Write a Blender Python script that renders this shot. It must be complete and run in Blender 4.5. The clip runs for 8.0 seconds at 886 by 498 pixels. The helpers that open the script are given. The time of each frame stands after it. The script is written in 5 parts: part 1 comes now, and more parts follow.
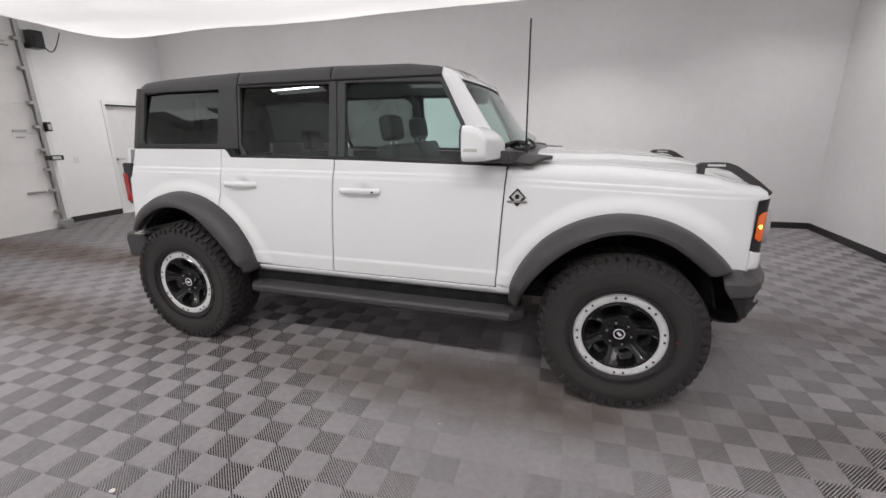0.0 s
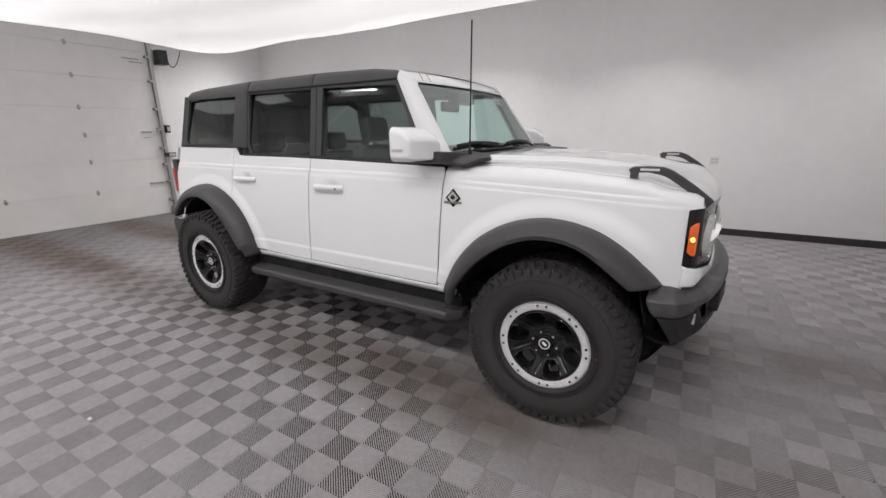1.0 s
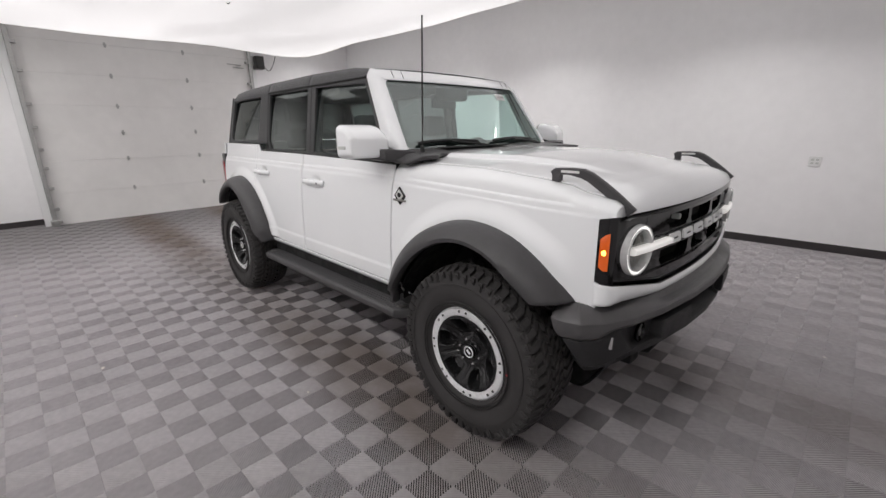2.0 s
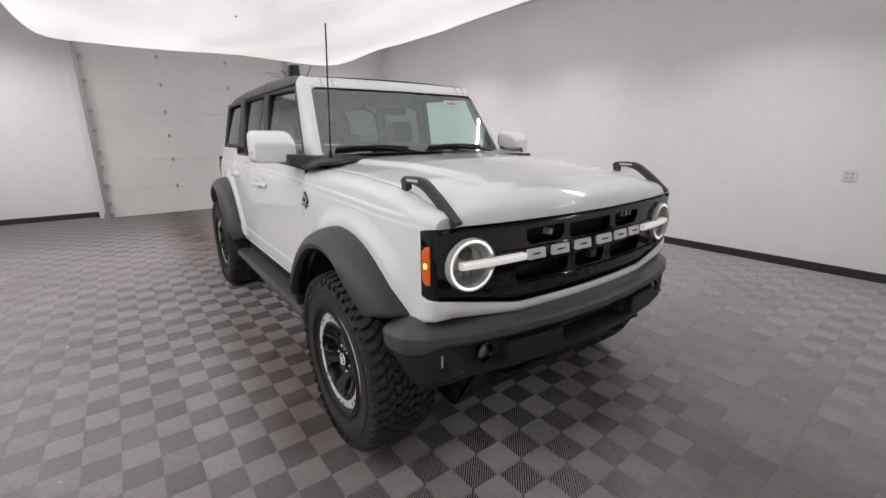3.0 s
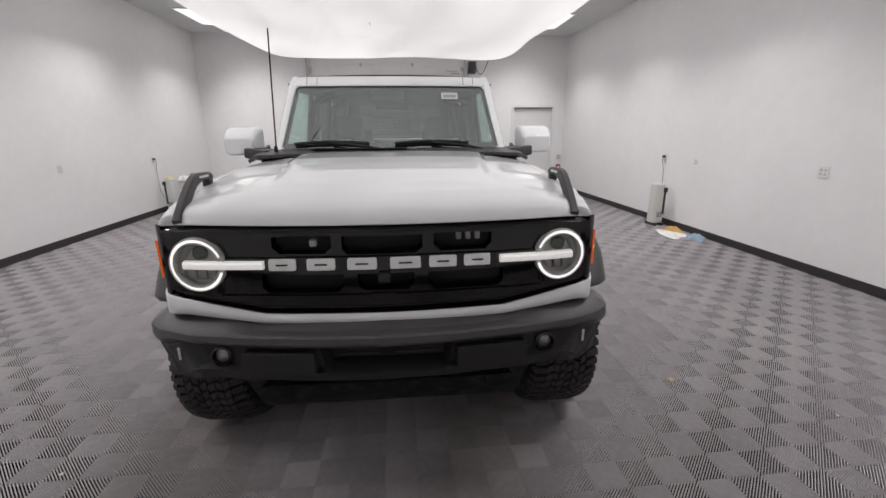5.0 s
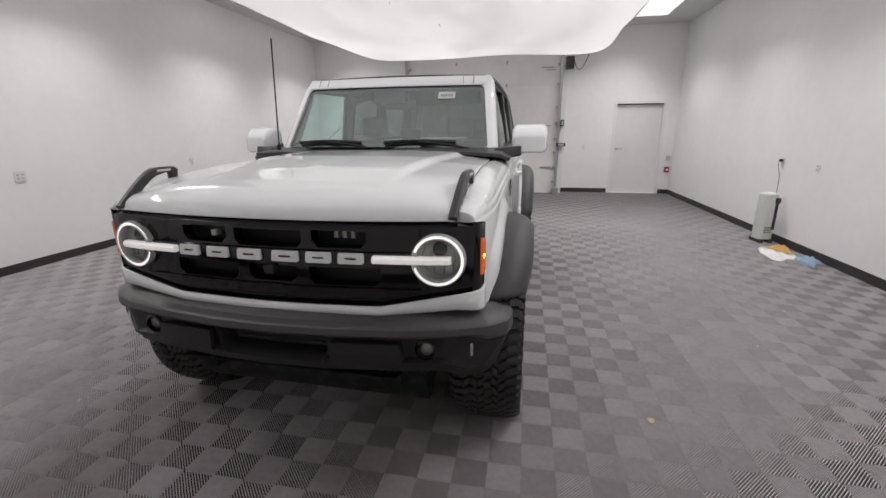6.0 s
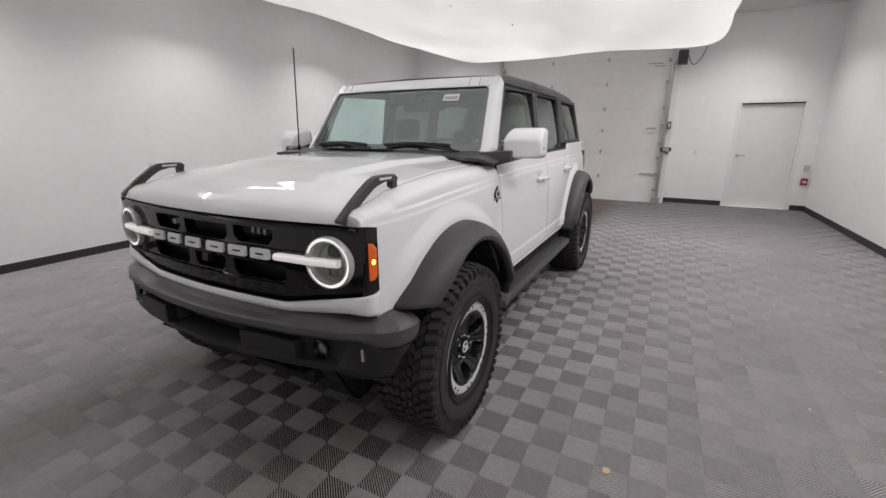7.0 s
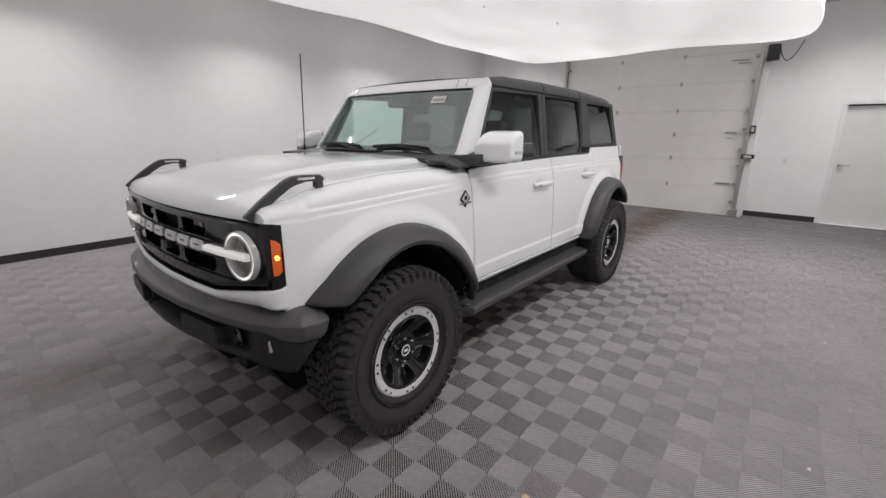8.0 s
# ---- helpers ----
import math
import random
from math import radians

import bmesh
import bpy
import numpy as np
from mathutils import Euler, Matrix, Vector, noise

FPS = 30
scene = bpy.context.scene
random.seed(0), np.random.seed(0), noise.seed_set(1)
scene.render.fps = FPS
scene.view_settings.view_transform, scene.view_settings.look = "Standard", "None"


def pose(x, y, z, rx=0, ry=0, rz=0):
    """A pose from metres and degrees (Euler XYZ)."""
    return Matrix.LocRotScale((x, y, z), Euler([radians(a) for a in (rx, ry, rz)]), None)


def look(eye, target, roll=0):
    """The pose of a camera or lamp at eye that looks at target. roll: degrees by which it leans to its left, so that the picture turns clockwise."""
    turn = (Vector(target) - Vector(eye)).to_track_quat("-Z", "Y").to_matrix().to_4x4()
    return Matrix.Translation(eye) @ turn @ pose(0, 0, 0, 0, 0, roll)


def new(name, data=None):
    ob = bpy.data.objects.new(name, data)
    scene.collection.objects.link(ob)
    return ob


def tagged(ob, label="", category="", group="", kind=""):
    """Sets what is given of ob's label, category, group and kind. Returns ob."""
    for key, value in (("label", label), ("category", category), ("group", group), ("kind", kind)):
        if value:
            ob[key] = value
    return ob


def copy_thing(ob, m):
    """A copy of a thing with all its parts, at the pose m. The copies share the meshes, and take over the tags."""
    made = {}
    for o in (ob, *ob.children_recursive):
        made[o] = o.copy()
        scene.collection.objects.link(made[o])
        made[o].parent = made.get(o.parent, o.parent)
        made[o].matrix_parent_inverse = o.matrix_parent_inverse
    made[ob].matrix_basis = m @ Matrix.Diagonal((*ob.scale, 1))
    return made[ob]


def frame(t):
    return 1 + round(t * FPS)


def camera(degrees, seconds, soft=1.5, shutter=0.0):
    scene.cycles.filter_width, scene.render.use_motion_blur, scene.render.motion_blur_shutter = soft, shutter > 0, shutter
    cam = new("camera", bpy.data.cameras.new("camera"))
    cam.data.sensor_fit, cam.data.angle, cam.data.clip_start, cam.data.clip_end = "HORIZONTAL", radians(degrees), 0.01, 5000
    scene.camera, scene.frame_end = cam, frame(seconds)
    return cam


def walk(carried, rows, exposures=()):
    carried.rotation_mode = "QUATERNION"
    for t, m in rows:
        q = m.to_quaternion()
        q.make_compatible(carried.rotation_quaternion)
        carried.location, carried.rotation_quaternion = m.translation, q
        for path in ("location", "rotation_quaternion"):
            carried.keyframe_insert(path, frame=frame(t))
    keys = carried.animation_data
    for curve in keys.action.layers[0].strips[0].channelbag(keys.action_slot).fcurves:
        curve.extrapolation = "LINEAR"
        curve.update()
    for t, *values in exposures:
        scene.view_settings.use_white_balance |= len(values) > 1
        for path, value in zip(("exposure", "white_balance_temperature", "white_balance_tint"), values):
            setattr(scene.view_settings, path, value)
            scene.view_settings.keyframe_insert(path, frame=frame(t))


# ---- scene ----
cam = camera(92.7, 8.0)
PATH = [
    (0, (1.194, -3.181, 1.488), (0.617, -1.343, 0.949), -0.5),
    (0.5, (1.653, -3.026, 1.476), (0.831, -1.278, 0.956), -0.7),
    (1, (2.054, -2.881, 1.483), (1.051, -1.234, 0.951), -0.6),
    (1.5, (2.402, -2.613, 1.483), (1.202, -1.105, 0.949), -1.0),
    (2.8, (3.159, -1.793, 1.486), (1.623, -0.632, 0.945), -0.3),
    (3, (3.257, -1.636, 1.481), (1.698, -0.496, 0.962), -0.3),
    (3.5, (3.44, -1.249, 1.479), (1.74, -0.34, 0.947), -0.9),
    (4, (3.565, -0.815, 1.484), (1.77, -0.121, 0.94), -0.6),
    (4.5, (3.636, -0.389, 1.479), (1.76, 0.046, 0.939), -0.6),
    (5, (3.651, 0.094, 1.486), (1.733, 0.252, 0.944), -0.4),
    (5.2, (3.637, 0.274, 1.497), (1.715, 0.338, 0.948), 0.1),
    (6.3, (3.518, 1.268, 1.485), (1.688, 0.671, 0.943), -0.7),
    (6.5, (3.458, 1.426, 1.496), (1.671, 0.713, 0.951), -0.5),
    (7, (3.243, 1.769, 1.494), (1.548, 0.853, 0.957), -0.1),
    (7.5, (3.035, 2.106, 1.498), (1.451, 1.006, 0.969), -0.1),
    (8, (2.848, 2.315, 1.5), (1.361, 1.087, 0.969), 0.5),
]
walk(cam, [(t, look(eye, target, roll)) for t, eye, target, roll in PATH],
     exposures=[(0.0, 0.08), (1.5, 0.09), (3.0, 0.04), (5.0, 0.0), (6.3, -0.08), (8.0, -0.08)])


# ---- light ----
world = bpy.data.worlds.new("room_air")
scene.world = world
world.use_nodes = True
world.node_tree.nodes["Background"].inputs[0].default_value = (0.5, 0.5, 0.52, 1)
world.node_tree.nodes["Background"].inputs[1].default_value = 0.02
scene.view_settings.exposure = 0.0
PANEL_GLOW = 0.65      # lit fabric overhead
LIGHT_NORTH, LIGHT_SOUTH, LIGHT_EAST, LIGHT_SPREAD = 28.0, 30.0, 0.38, 120.0     # ceiling lights: watts, share of the unseen east pair added as fill, degrees


# ---- materials ----
def mat(name, color, rough=0.5, metal=0.0, grain=0.0, scale=40.0, bump=0.0, bump_scale=200.0, coat=0.0, vary=0.0, stain=0.0,
        spec=0.5, glow=None, glow_strength=0.0):
    m = bpy.data.materials.new(name)
    m.use_nodes = True
    nt = m.node_tree
    b = nt.nodes["Principled BSDF"]
    b.inputs["Roughness"].default_value = rough
    b.inputs["Metallic"].default_value = metal
    b.inputs["Specular IOR Level"].default_value = spec
    b.inputs["Coat Weight"].default_value = coat
    b.inputs["Coat Roughness"].default_value = 0.04
    b.inputs["Base Color"].default_value = (*color, 1)
    co = nt.nodes.new("ShaderNodeTexCoord")
    src = None

    def noise_node(sc, detail=4.0):
        n = nt.nodes.new("ShaderNodeTexNoise")
        n.inputs["Scale"].default_value = sc
        n.inputs["Detail"].default_value = detail
        nt.links.new(co.outputs["Object"], n.inputs["Vector"])
        return n

    if grain or stain or vary:
        value = nt.nodes.new("ShaderNodeValue")
        value.outputs[0].default_value = 1.0
        src = value.outputs[0]
        terms = [(grain, scale), (stain, 1.3)]
        for amount, sc in terms:
            if amount:
                n = noise_node(sc)
                mr = nt.nodes.new("ShaderNodeMapRange")
                mr.inputs["From Min"].default_value = 0.3
                mr.inputs["From Max"].default_value = 0.7
                mr.inputs["To Min"].default_value = 1 - amount
                mr.inputs["To Max"].default_value = 1 + amount
                nt.links.new(n.outputs["Fac"], mr.inputs["Value"])
                mul = nt.nodes.new("ShaderNodeMath")
                mul.operation = "MULTIPLY"
                nt.links.new(src, mul.inputs[0])
                nt.links.new(mr.outputs[0], mul.inputs[1])
                src = mul.outputs[0]
        if vary:
            info = nt.nodes.new("ShaderNodeObjectInfo")
            mr = nt.nodes.new("ShaderNodeMapRange")
            mr.inputs["To Min"].default_value = 1 - vary
            mr.inputs["To Max"].default_value = 1 + vary
            nt.links.new(info.outputs["Random"], mr.inputs["Value"])
            mul = nt.nodes.new("ShaderNodeMath")
            mul.operation = "MULTIPLY"
            nt.links.new(src, mul.inputs[0])
            nt.links.new(mr.outputs[0], mul.inputs[1])
            src = mul.outputs[0]
        sc = nt.nodes.new("ShaderNodeVectorMath")
        sc.operation = "SCALE"
        sc.inputs[0].default_value = color
        nt.links.new(src, sc.inputs["Scale"])
        nt.links.new(sc.outputs[0], b.inputs["Base Color"])
        rr = nt.nodes.new("ShaderNodeMath")
        rr.operation = "MULTIPLY"
        rr.inputs[1].default_value = rough
        nt.links.new(src, rr.inputs[0])
        nt.links.new(rr.outputs[0], b.inputs["Roughness"])
    if bump:
        n = noise_node(bump_scale, 3.0)
        bp = nt.nodes.new("ShaderNodeBump")
        bp.inputs["Strength"].default_value = bump
        bp.inputs["Distance"].default_value = 0.002
        nt.links.new(n.outputs["Fac"], bp.inputs["Height"])
        nt.links.new(bp.outputs[0], b.inputs["Normal"])
    if glow:
        b.inputs["Emission Color"].default_value = (*glow, 1)
        b.inputs["Emission Strength"].default_value = glow_strength
    return m


def glass(name, tint, gloss=1.0, least=0.065):
    """A thin tinted pane: the tint is taken once at each face."""
    m = bpy.data.materials.new(name)
    m.use_nodes = True
    nt = m.node_tree
    nt.nodes.clear()
    out = nt.nodes.new("ShaderNodeOutputMaterial")
    mix = nt.nodes.new("ShaderNodeMixShader")
    tr = nt.nodes.new("ShaderNodeBsdfTransparent")
    gl = nt.nodes.new("ShaderNodeBsdfGlossy")
    lw = nt.nodes.new("ShaderNodeLayerWeight")
    lw.inputs["Blend"].default_value = 0.5
    pw = nt.nodes.new("ShaderNodeMath")
    pw.operation = "POWER"
    pw.inputs[1].default_value = 4.4
    fr = nt.nodes.new("ShaderNodeMapRange")
    fr.inputs["To Min"].default_value = least
    fr.inputs["To Max"].default_value = 0.95
    nt.links.new(lw.outputs["Facing"], pw.inputs[0])
    nt.links.new(pw.outputs[0], fr.inputs["Value"])
    tr.inputs["Color"].default_value = (*tint, 1)
    gl.inputs["Roughness"].default_value = 0.01
    gl.inputs["Color"].default_value = (gloss * 0.93, gloss, gloss * 0.975, 1)
    nt.links.new(fr.outputs[0], mix.inputs[0])
    nt.links.new(tr.outputs[0], mix.inputs[1])
    nt.links.new(gl.outputs[0], mix.inputs[2])
    nt.links.new(mix.outputs[0], out.inputs["Surface"])
    return m


def lit_fabric(name, strength):
    m = bpy.data.materials.new(name)
    m.use_nodes = True
    nt = m.node_tree
    b = nt.nodes["Principled BSDF"]
    b.inputs["Base Color"].default_value = (0.85, 0.85, 0.85, 1)
    b.inputs["Roughness"].default_value = 0.9
    b.inputs["Emission Color"].default_value = (1.0, 0.965, 0.968, 1)
    co = nt.nodes.new("ShaderNodeTexCoord")
    mp = nt.nodes.new("ShaderNodeMapping")
    mp.inputs["Scale"].default_value = (0.35, 0.9, 1)
    n = nt.nodes.new("ShaderNodeTexNoise")
    n.inputs["Scale"].default_value = 0.9
    n.inputs["Detail"].default_value = 3
    mr = nt.nodes.new("ShaderNodeMapRange")
    mr.inputs["From Min"].default_value = 0.3
    mr.inputs["From Max"].default_value = 0.7
    mr.inputs["To Min"].default_value = strength * 0.78
    mr.inputs["To Max"].default_value = strength * 1.22
    nt.links.new(co.outputs["Object"], mp.inputs["Vector"])
    nt.links.new(mp.outputs[0], n.inputs["Vector"])
    nt.links.new(n.outputs["Fac"], mr.inputs["Value"])
    nt.links.new(mr.outputs[0], b.inputs["Emission Strength"])
    return m


M = dict(
    wall=mat("wall_paint", (0.86, 0.848, 0.853), 0.7, grain=0.015, scale=9, stain=0.02, bump=0.12, bump_scale=160),
    ceiling=mat("ceiling_paint", (0.72, 0.72, 0.72), 0.85, grain=0.03, scale=25, stain=0.03),
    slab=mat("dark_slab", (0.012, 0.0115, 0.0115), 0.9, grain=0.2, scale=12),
    tile=mat("grey_plastic_tile", (0.405, 0.383, 0.394), 0.48, grain=0.08, scale=30, vary=0.06, stain=0.08, spec=0.14),
    base=mat("black_vinyl", (0.035, 0.03, 0.031), 0.5, grain=0.1, scale=20),
    panel_door=mat("garage_door_paint", (0.80, 0.785, 0.77), 0.5, grain=0.02, scale=6, stain=0.04, bump=0.1, bump_scale=90),
    door=mat("door_paint", (0.765, 0.757, 0.752), 0.5, grain=0.02, scale=5, stain=0.02),
    trim=mat("door_trim", (0.80, 0.80, 0.80), 0.5, grain=0.02, scale=5),
    steel=mat("galvanised_steel", (0.45, 0.45, 0.44), 0.45, 0.8, grain=0.15, scale=40),
    dark_gap=mat("dark_gap", (0.06, 0.06, 0.06), 0.8, grain=0.1, scale=20),
    black_box=mat("black_plastic_case", (0.02, 0.02, 0.02), 0.4, grain=0.1, scale=50),
    white_plastic=mat("white_plastic", (0.75, 0.75, 0.74), 0.4, grain=0.02, scale=30),
    grey_plastic=mat("pale_grey_plastic", (0.52, 0.53, 0.51), 0.45, grain=0.03, scale=20),
    cord=mat("grey_cord", (0.22, 0.22, 0.22), 0.6, grain=0.1, scale=60),
    heater_shell=mat("heater_shell", (0.66, 0.67, 0.63), 0.4, grain=0.03, scale=20, stain=0.03),
    clear_drawer=mat("cloudy_drawer_plastic", (0.70, 0.71, 0.74), 0.3, grain=0.1, scale=12),
    red=mat("red_enamel", (0.30, 0.025, 0.04), 0.4, grain=0.05, scale=30),
    orange=mat("orange_cloth", (0.55, 0.2, 0.09), 0.9, grain=0.2, scale=40),
    yellow=mat("yellow_cloth", (0.62, 0.5, 0.2), 0.9, grain=0.15, scale=40),
    tan=mat("tan_cloth", (0.5, 0.3, 0.1), 0.9, grain=0.25, scale=45),
    rag=mat("white_rag", (0.7, 0.68, 0.67), 0.95, grain=0.1, scale=35),
    blue=mat("blue_rag", (0.25, 0.35, 0.45), 0.95, grain=0.2, scale=35),
    leaf=mat("dry_leaf", (0.5, 0.38, 0.26), 0.8, grain=0.25, scale=120),
    crumb=mat("pale_debris", (0.6, 0.56, 0.52), 0.9, grain=0.2, scale=200),
    fabric=lit_fabric("lit_fabric", PANEL_GLOW),
    diffuser=mat("lit_diffuser", (0.9, 0.9, 0.9), 0.5, glow=(1, 0.985, 0.97), glow_strength=1.05),
    paint=mat("white_car_paint", (0.855, 0.862, 0.872), 0.5, coat=1.0, grain=0.006, scale=4, spec=0.3),
    cladding=mat("black_moulded_plastic", (0.058, 0.056, 0.058), 0.42, grain=0.08, scale=25, bump=0.35, bump_scale=900, stain=0.08, spec=0.35),
    roof=mat("black_textured_roof", (0.05, 0.05, 0.052), 0.5, grain=0.06, scale=20, bump=0.3, bump_scale=1100, stain=0.05),
    gloss=mat("gloss_black", (0.005, 0.0045, 0.0054), 0.05, grain=0.1, scale=8, spec=0.55),
    pit=mat("dark_grille_mesh", (0.011, 0.0105, 0.011), 0.6, grain=0.2, scale=300),
    rubber=mat("tyre_rubber", (0.039, 0.0365, 0.0365), 0.66, grain=0.14, scale=30, bump=0.3, bump_scale=300, stain=0.12, spec=0.35),
    alloy=mat("machined_alloy", (0.86, 0.86, 0.87), 0.32, 0.35, grain=0.08, scale=60),
    rim=mat("black_wheel_paint", (0.009, 0.009, 0.0095), 0.16, grain=0.1, scale=20),
    disc=mat("brake_disc_steel", (0.3, 0.29, 0.28), 0.4, 0.9, grain=0.15, scale=80),
    chrome=mat("bright_chrome", (0.8, 0.8, 0.8), 0.12, 1.0, grain=0.03, scale=50),
    under=mat("underbody_black", (0.006, 0.006, 0.006), 0.9, grain=0.3, scale=15),
    cabin=mat("cabin_dark_vinyl", (0.03, 0.03, 0.031), 0.65, grain=0.1, scale=60, bump=0.2, bump_scale=500),
    lettering=mat("white_plates", (0.86, 0.86, 0.86), 0.35, grain=0.03, scale=60),
    seal=mat("black_rubber_seal", (0.012, 0.012, 0.012), 0.6, grain=0.1, scale=60),
    glass=glass("green_clear_glass", (0.74, 0.88, 0.85)),
    screen=glass("windscreen_glass", (0.66, 0.80, 0.77), 1.0, 0.165),
    privacy=glass("privacy_glass", (0.155, 0.172, 0.168)),
    hatch=glass("dark_hatch_glass", (0.06, 0.066, 0.064)),
    lens=glass("clear_lens", (0.93, 0.94, 0.95)),
    mirror=mat("mirror_silver", (0.9, 0.9, 0.9), 0.02, 1.0),
    led=mat("white_led", (0.9, 0.9, 0.9), 0.3, glow=(1, 0.97, 0.93), glow_strength=0.9),
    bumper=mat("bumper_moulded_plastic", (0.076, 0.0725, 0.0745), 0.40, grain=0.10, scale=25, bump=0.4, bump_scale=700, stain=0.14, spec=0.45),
    # same plastic as the bumper, darkened to put the shade below the crest into colour
    bumper_shaded=mat("shaded_bumper_plastic", (0.020, 0.0192, 0.0204), 0.5, grain=0.1, scale=25, bump=0.35, bump_scale=900, stain=0.08, spec=0.35),
    frosted=mat("frosted_lamp_ring", (0.5, 0.5, 0.5), 0.25, coat=0.6, grain=0.1, scale=60),
    led_soft=mat("white_led_bar", (0.9, 0.9, 0.9), 0.3, glow=(1, 0.95, 0.90), glow_strength=0.36),
    amber=mat("amber_lens", (0.22, 0.022, 0.004), 0.2, coat=1.0, grain=0.1, scale=60, glow=(1, 0.17, 0.01), glow_strength=0.38),
    amber_bulb=mat("amber_bulb", (0.9, 0.4, 0.05), 0.3, glow=(1, 0.36, 0.04), glow_strength=9.0),
    bowl=mat("lamp_reflector", (0.33, 0.32, 0.30), 0.32, 0.6, grain=0.12, scale=70),
    tail=mat("red_tail_lens", (0.35, 0.01, 0.015), 0.15, coat=1.0, grain=0.1, scale=40),
    bar_ink=mat("grey_ink", (0.22, 0.22, 0.22), 0.7),
)


# ---- mesh helpers ----
def part(name, bm, material, parent=None, label="", smooth=35, thick=0.0, bevel=0.0):
    """One bmesh as one mesh object, under a thing or a part."""
    me = bpy.data.meshes.new(name)
    bm.to_mesh(me)
    bm.free()
    me.materials.append(material)
    if smooth:
        for p in me.polygons:
            p.use_smooth = True
        me.set_sharp_from_angle(angle=radians(smooth))
    ob = new(name, me)
    if thick:
        s = ob.modifiers.new("thickness", "SOLIDIFY")
        s.thickness, s.offset = thick, 0.0
    if bevel:
        b = ob.modifiers.new("edge", "BEVEL")
        b.width, b.segments, b.limit_method, b.angle_limit = bevel, 2, "ANGLE", radians(40)
    if smooth and len(me.polygons) < 400:
        w = ob.modifiers.new("shading", "WEIGHTED_NORMAL")
        w.keep_sharp = True
    if parent:
        ob.parent = parent
    if label:
        ob["label"] = label
    return ob


def share(name, ob, parent, m):
    """Another object on the same mesh."""
    o = new(name, ob.data)
    o.parent = parent
    o.matrix_basis = m
    return o


def thing(name, label, category, at=(0, 0, 0), group="", kind=""):
    ob = new(name)
    ob.location = at
    ob.empty_display_size = 0.1
    return tagged(ob, label, category, group, kind)


def grid(fn, nu, nv, close_u=False):
    bm = bmesh.new()
    vs = [[bm.verts.new(fn(i / nu, j / nv)) for j in range(nv + 1)] for i in range(nu if close_u else nu + 1)]
    n = len(vs)
    for i in range(n if close_u else n - 1):
        for j in range(nv):
            bm.faces.new((vs[i][j], vs[(i + 1) % n][j], vs[(i + 1) % n][j + 1], vs[i][j + 1]))
    bmesh.ops.recalc_face_normals(bm, faces=bm.faces)
    return bm


def box(x0, x1, y0, y1, z0, z1, bevel=0.0, bm=None, seg=2):
    own = bm is None
    b = bmesh.new()
    vs = [b.verts.new((x, y, z)) for x in (x0, x1) for y in (y0, y1) for z in (z0, z1)]
    for f in ((0, 1, 3, 2), (4, 6, 7, 5), (0, 4, 5, 1), (2, 3, 7, 6), (0, 2, 6, 4), (1, 5, 7, 3)):
        b.faces.new([vs[k] for k in f])
    bmesh.ops.recalc_face_normals(b, faces=b.faces)
    if bevel:
        bmesh.ops.bevel(b, geom=b.edges[:], offset=bevel, segments=seg, affect="EDGES", profile=0.6)
    if own:
        return b
    return join(bm, b)


def join(a, b, m=None):
    """Adds b to a."""
    if m is not None:
        b.transform(m)
    made = [a.verts.new(v.co) for v in b.verts]
    b.verts.index_update()
    for f in b.faces:
        a.faces.new([made[v.index] for v in f.verts])
    b.free()
    return a


def prism(pts, fn, depth, bevel=0.0):
    """A polygon of 2D points, laid by fn(u, v, d) and given depth."""
    bm = bmesh.new()
    lo = [bm.verts.new(fn(u, v, 0)) for u, v in pts]
    hi = [bm.verts.new(fn(u, v, depth)) for u, v in pts]
    n = len(pts)
    bm.faces.new(lo)
    bm.faces.new(hi[::-1])
    for i in range(n):
        bm.faces.new((lo[i], hi[i], hi[(i + 1) % n], lo[(i + 1) % n]))
    bmesh.ops.recalc_face_normals(bm, faces=bm.faces)
    if bevel:
        bmesh.ops.bevel(bm, geom=bm.edges[:], offset=bevel, segments=2, affect="EDGES", profile=0.6)
    return bm


def lathe(profile, n=48, axis="y", closed=False):
    """Turns (radius, along) points round an axis."""
    bm = bmesh.new()
    rings = []
    for i in range(n):
        a = 2 * math.pi * i / n
        c, s = math.cos(a), math.sin(a)
        rings.append([bm.verts.new((r * c, h, r * s) if axis == "y" else (r * c, r * s, h)) for r, h in profile])
    k = len(profile)
    for i in range(n):
        for j in range(k if closed else k - 1):
            q = (rings[i][j], rings[(i + 1) % n][j], rings[(i + 1) % n][(j + 1) % k], rings[i][(j + 1) % k])
            bm.faces.new(q)
    bmesh.ops.remove_doubles(bm, verts=bm.verts, dist=1e-6)
    bmesh.ops.recalc_face_normals(bm, faces=bm.faces)
    return bm


def rod(pts, r, n=8, flat=1.0, cap=True):
    """A round bar along a line of points."""
    bm = bmesh.new()
    pts = [Vector(p) for p in pts]
    rings = []
    for i, p in enumerate(pts):
        d = (pts[min(i + 1, len(pts) - 1)] - pts[max(i - 1, 0)]).normalized()
        up = Vector((0, 0, 1)) if abs(d.z) < 0.9 else Vector((1, 0, 0))
        a = d.cross(up).normalized()
        b = a.cross(d)
        rings.append([bm.verts.new(p + a * math.cos(2 * math.pi * k / n) * r + b * math.sin(2 * math.pi * k / n) * r * flat) for k in range(n)])
    for i in range(len(rings) - 1):
        for k in range(n):
            bm.faces.new((rings[i][k], rings[i][(k + 1) % n], rings[i + 1][(k + 1) % n], rings[i + 1][k]))
    if cap:
        bm.faces.new(rings[0][::-1])
        bm.faces.new(rings[-1])
    bmesh.ops.recalc_face_normals(bm, faces=bm.faces)
    return bm


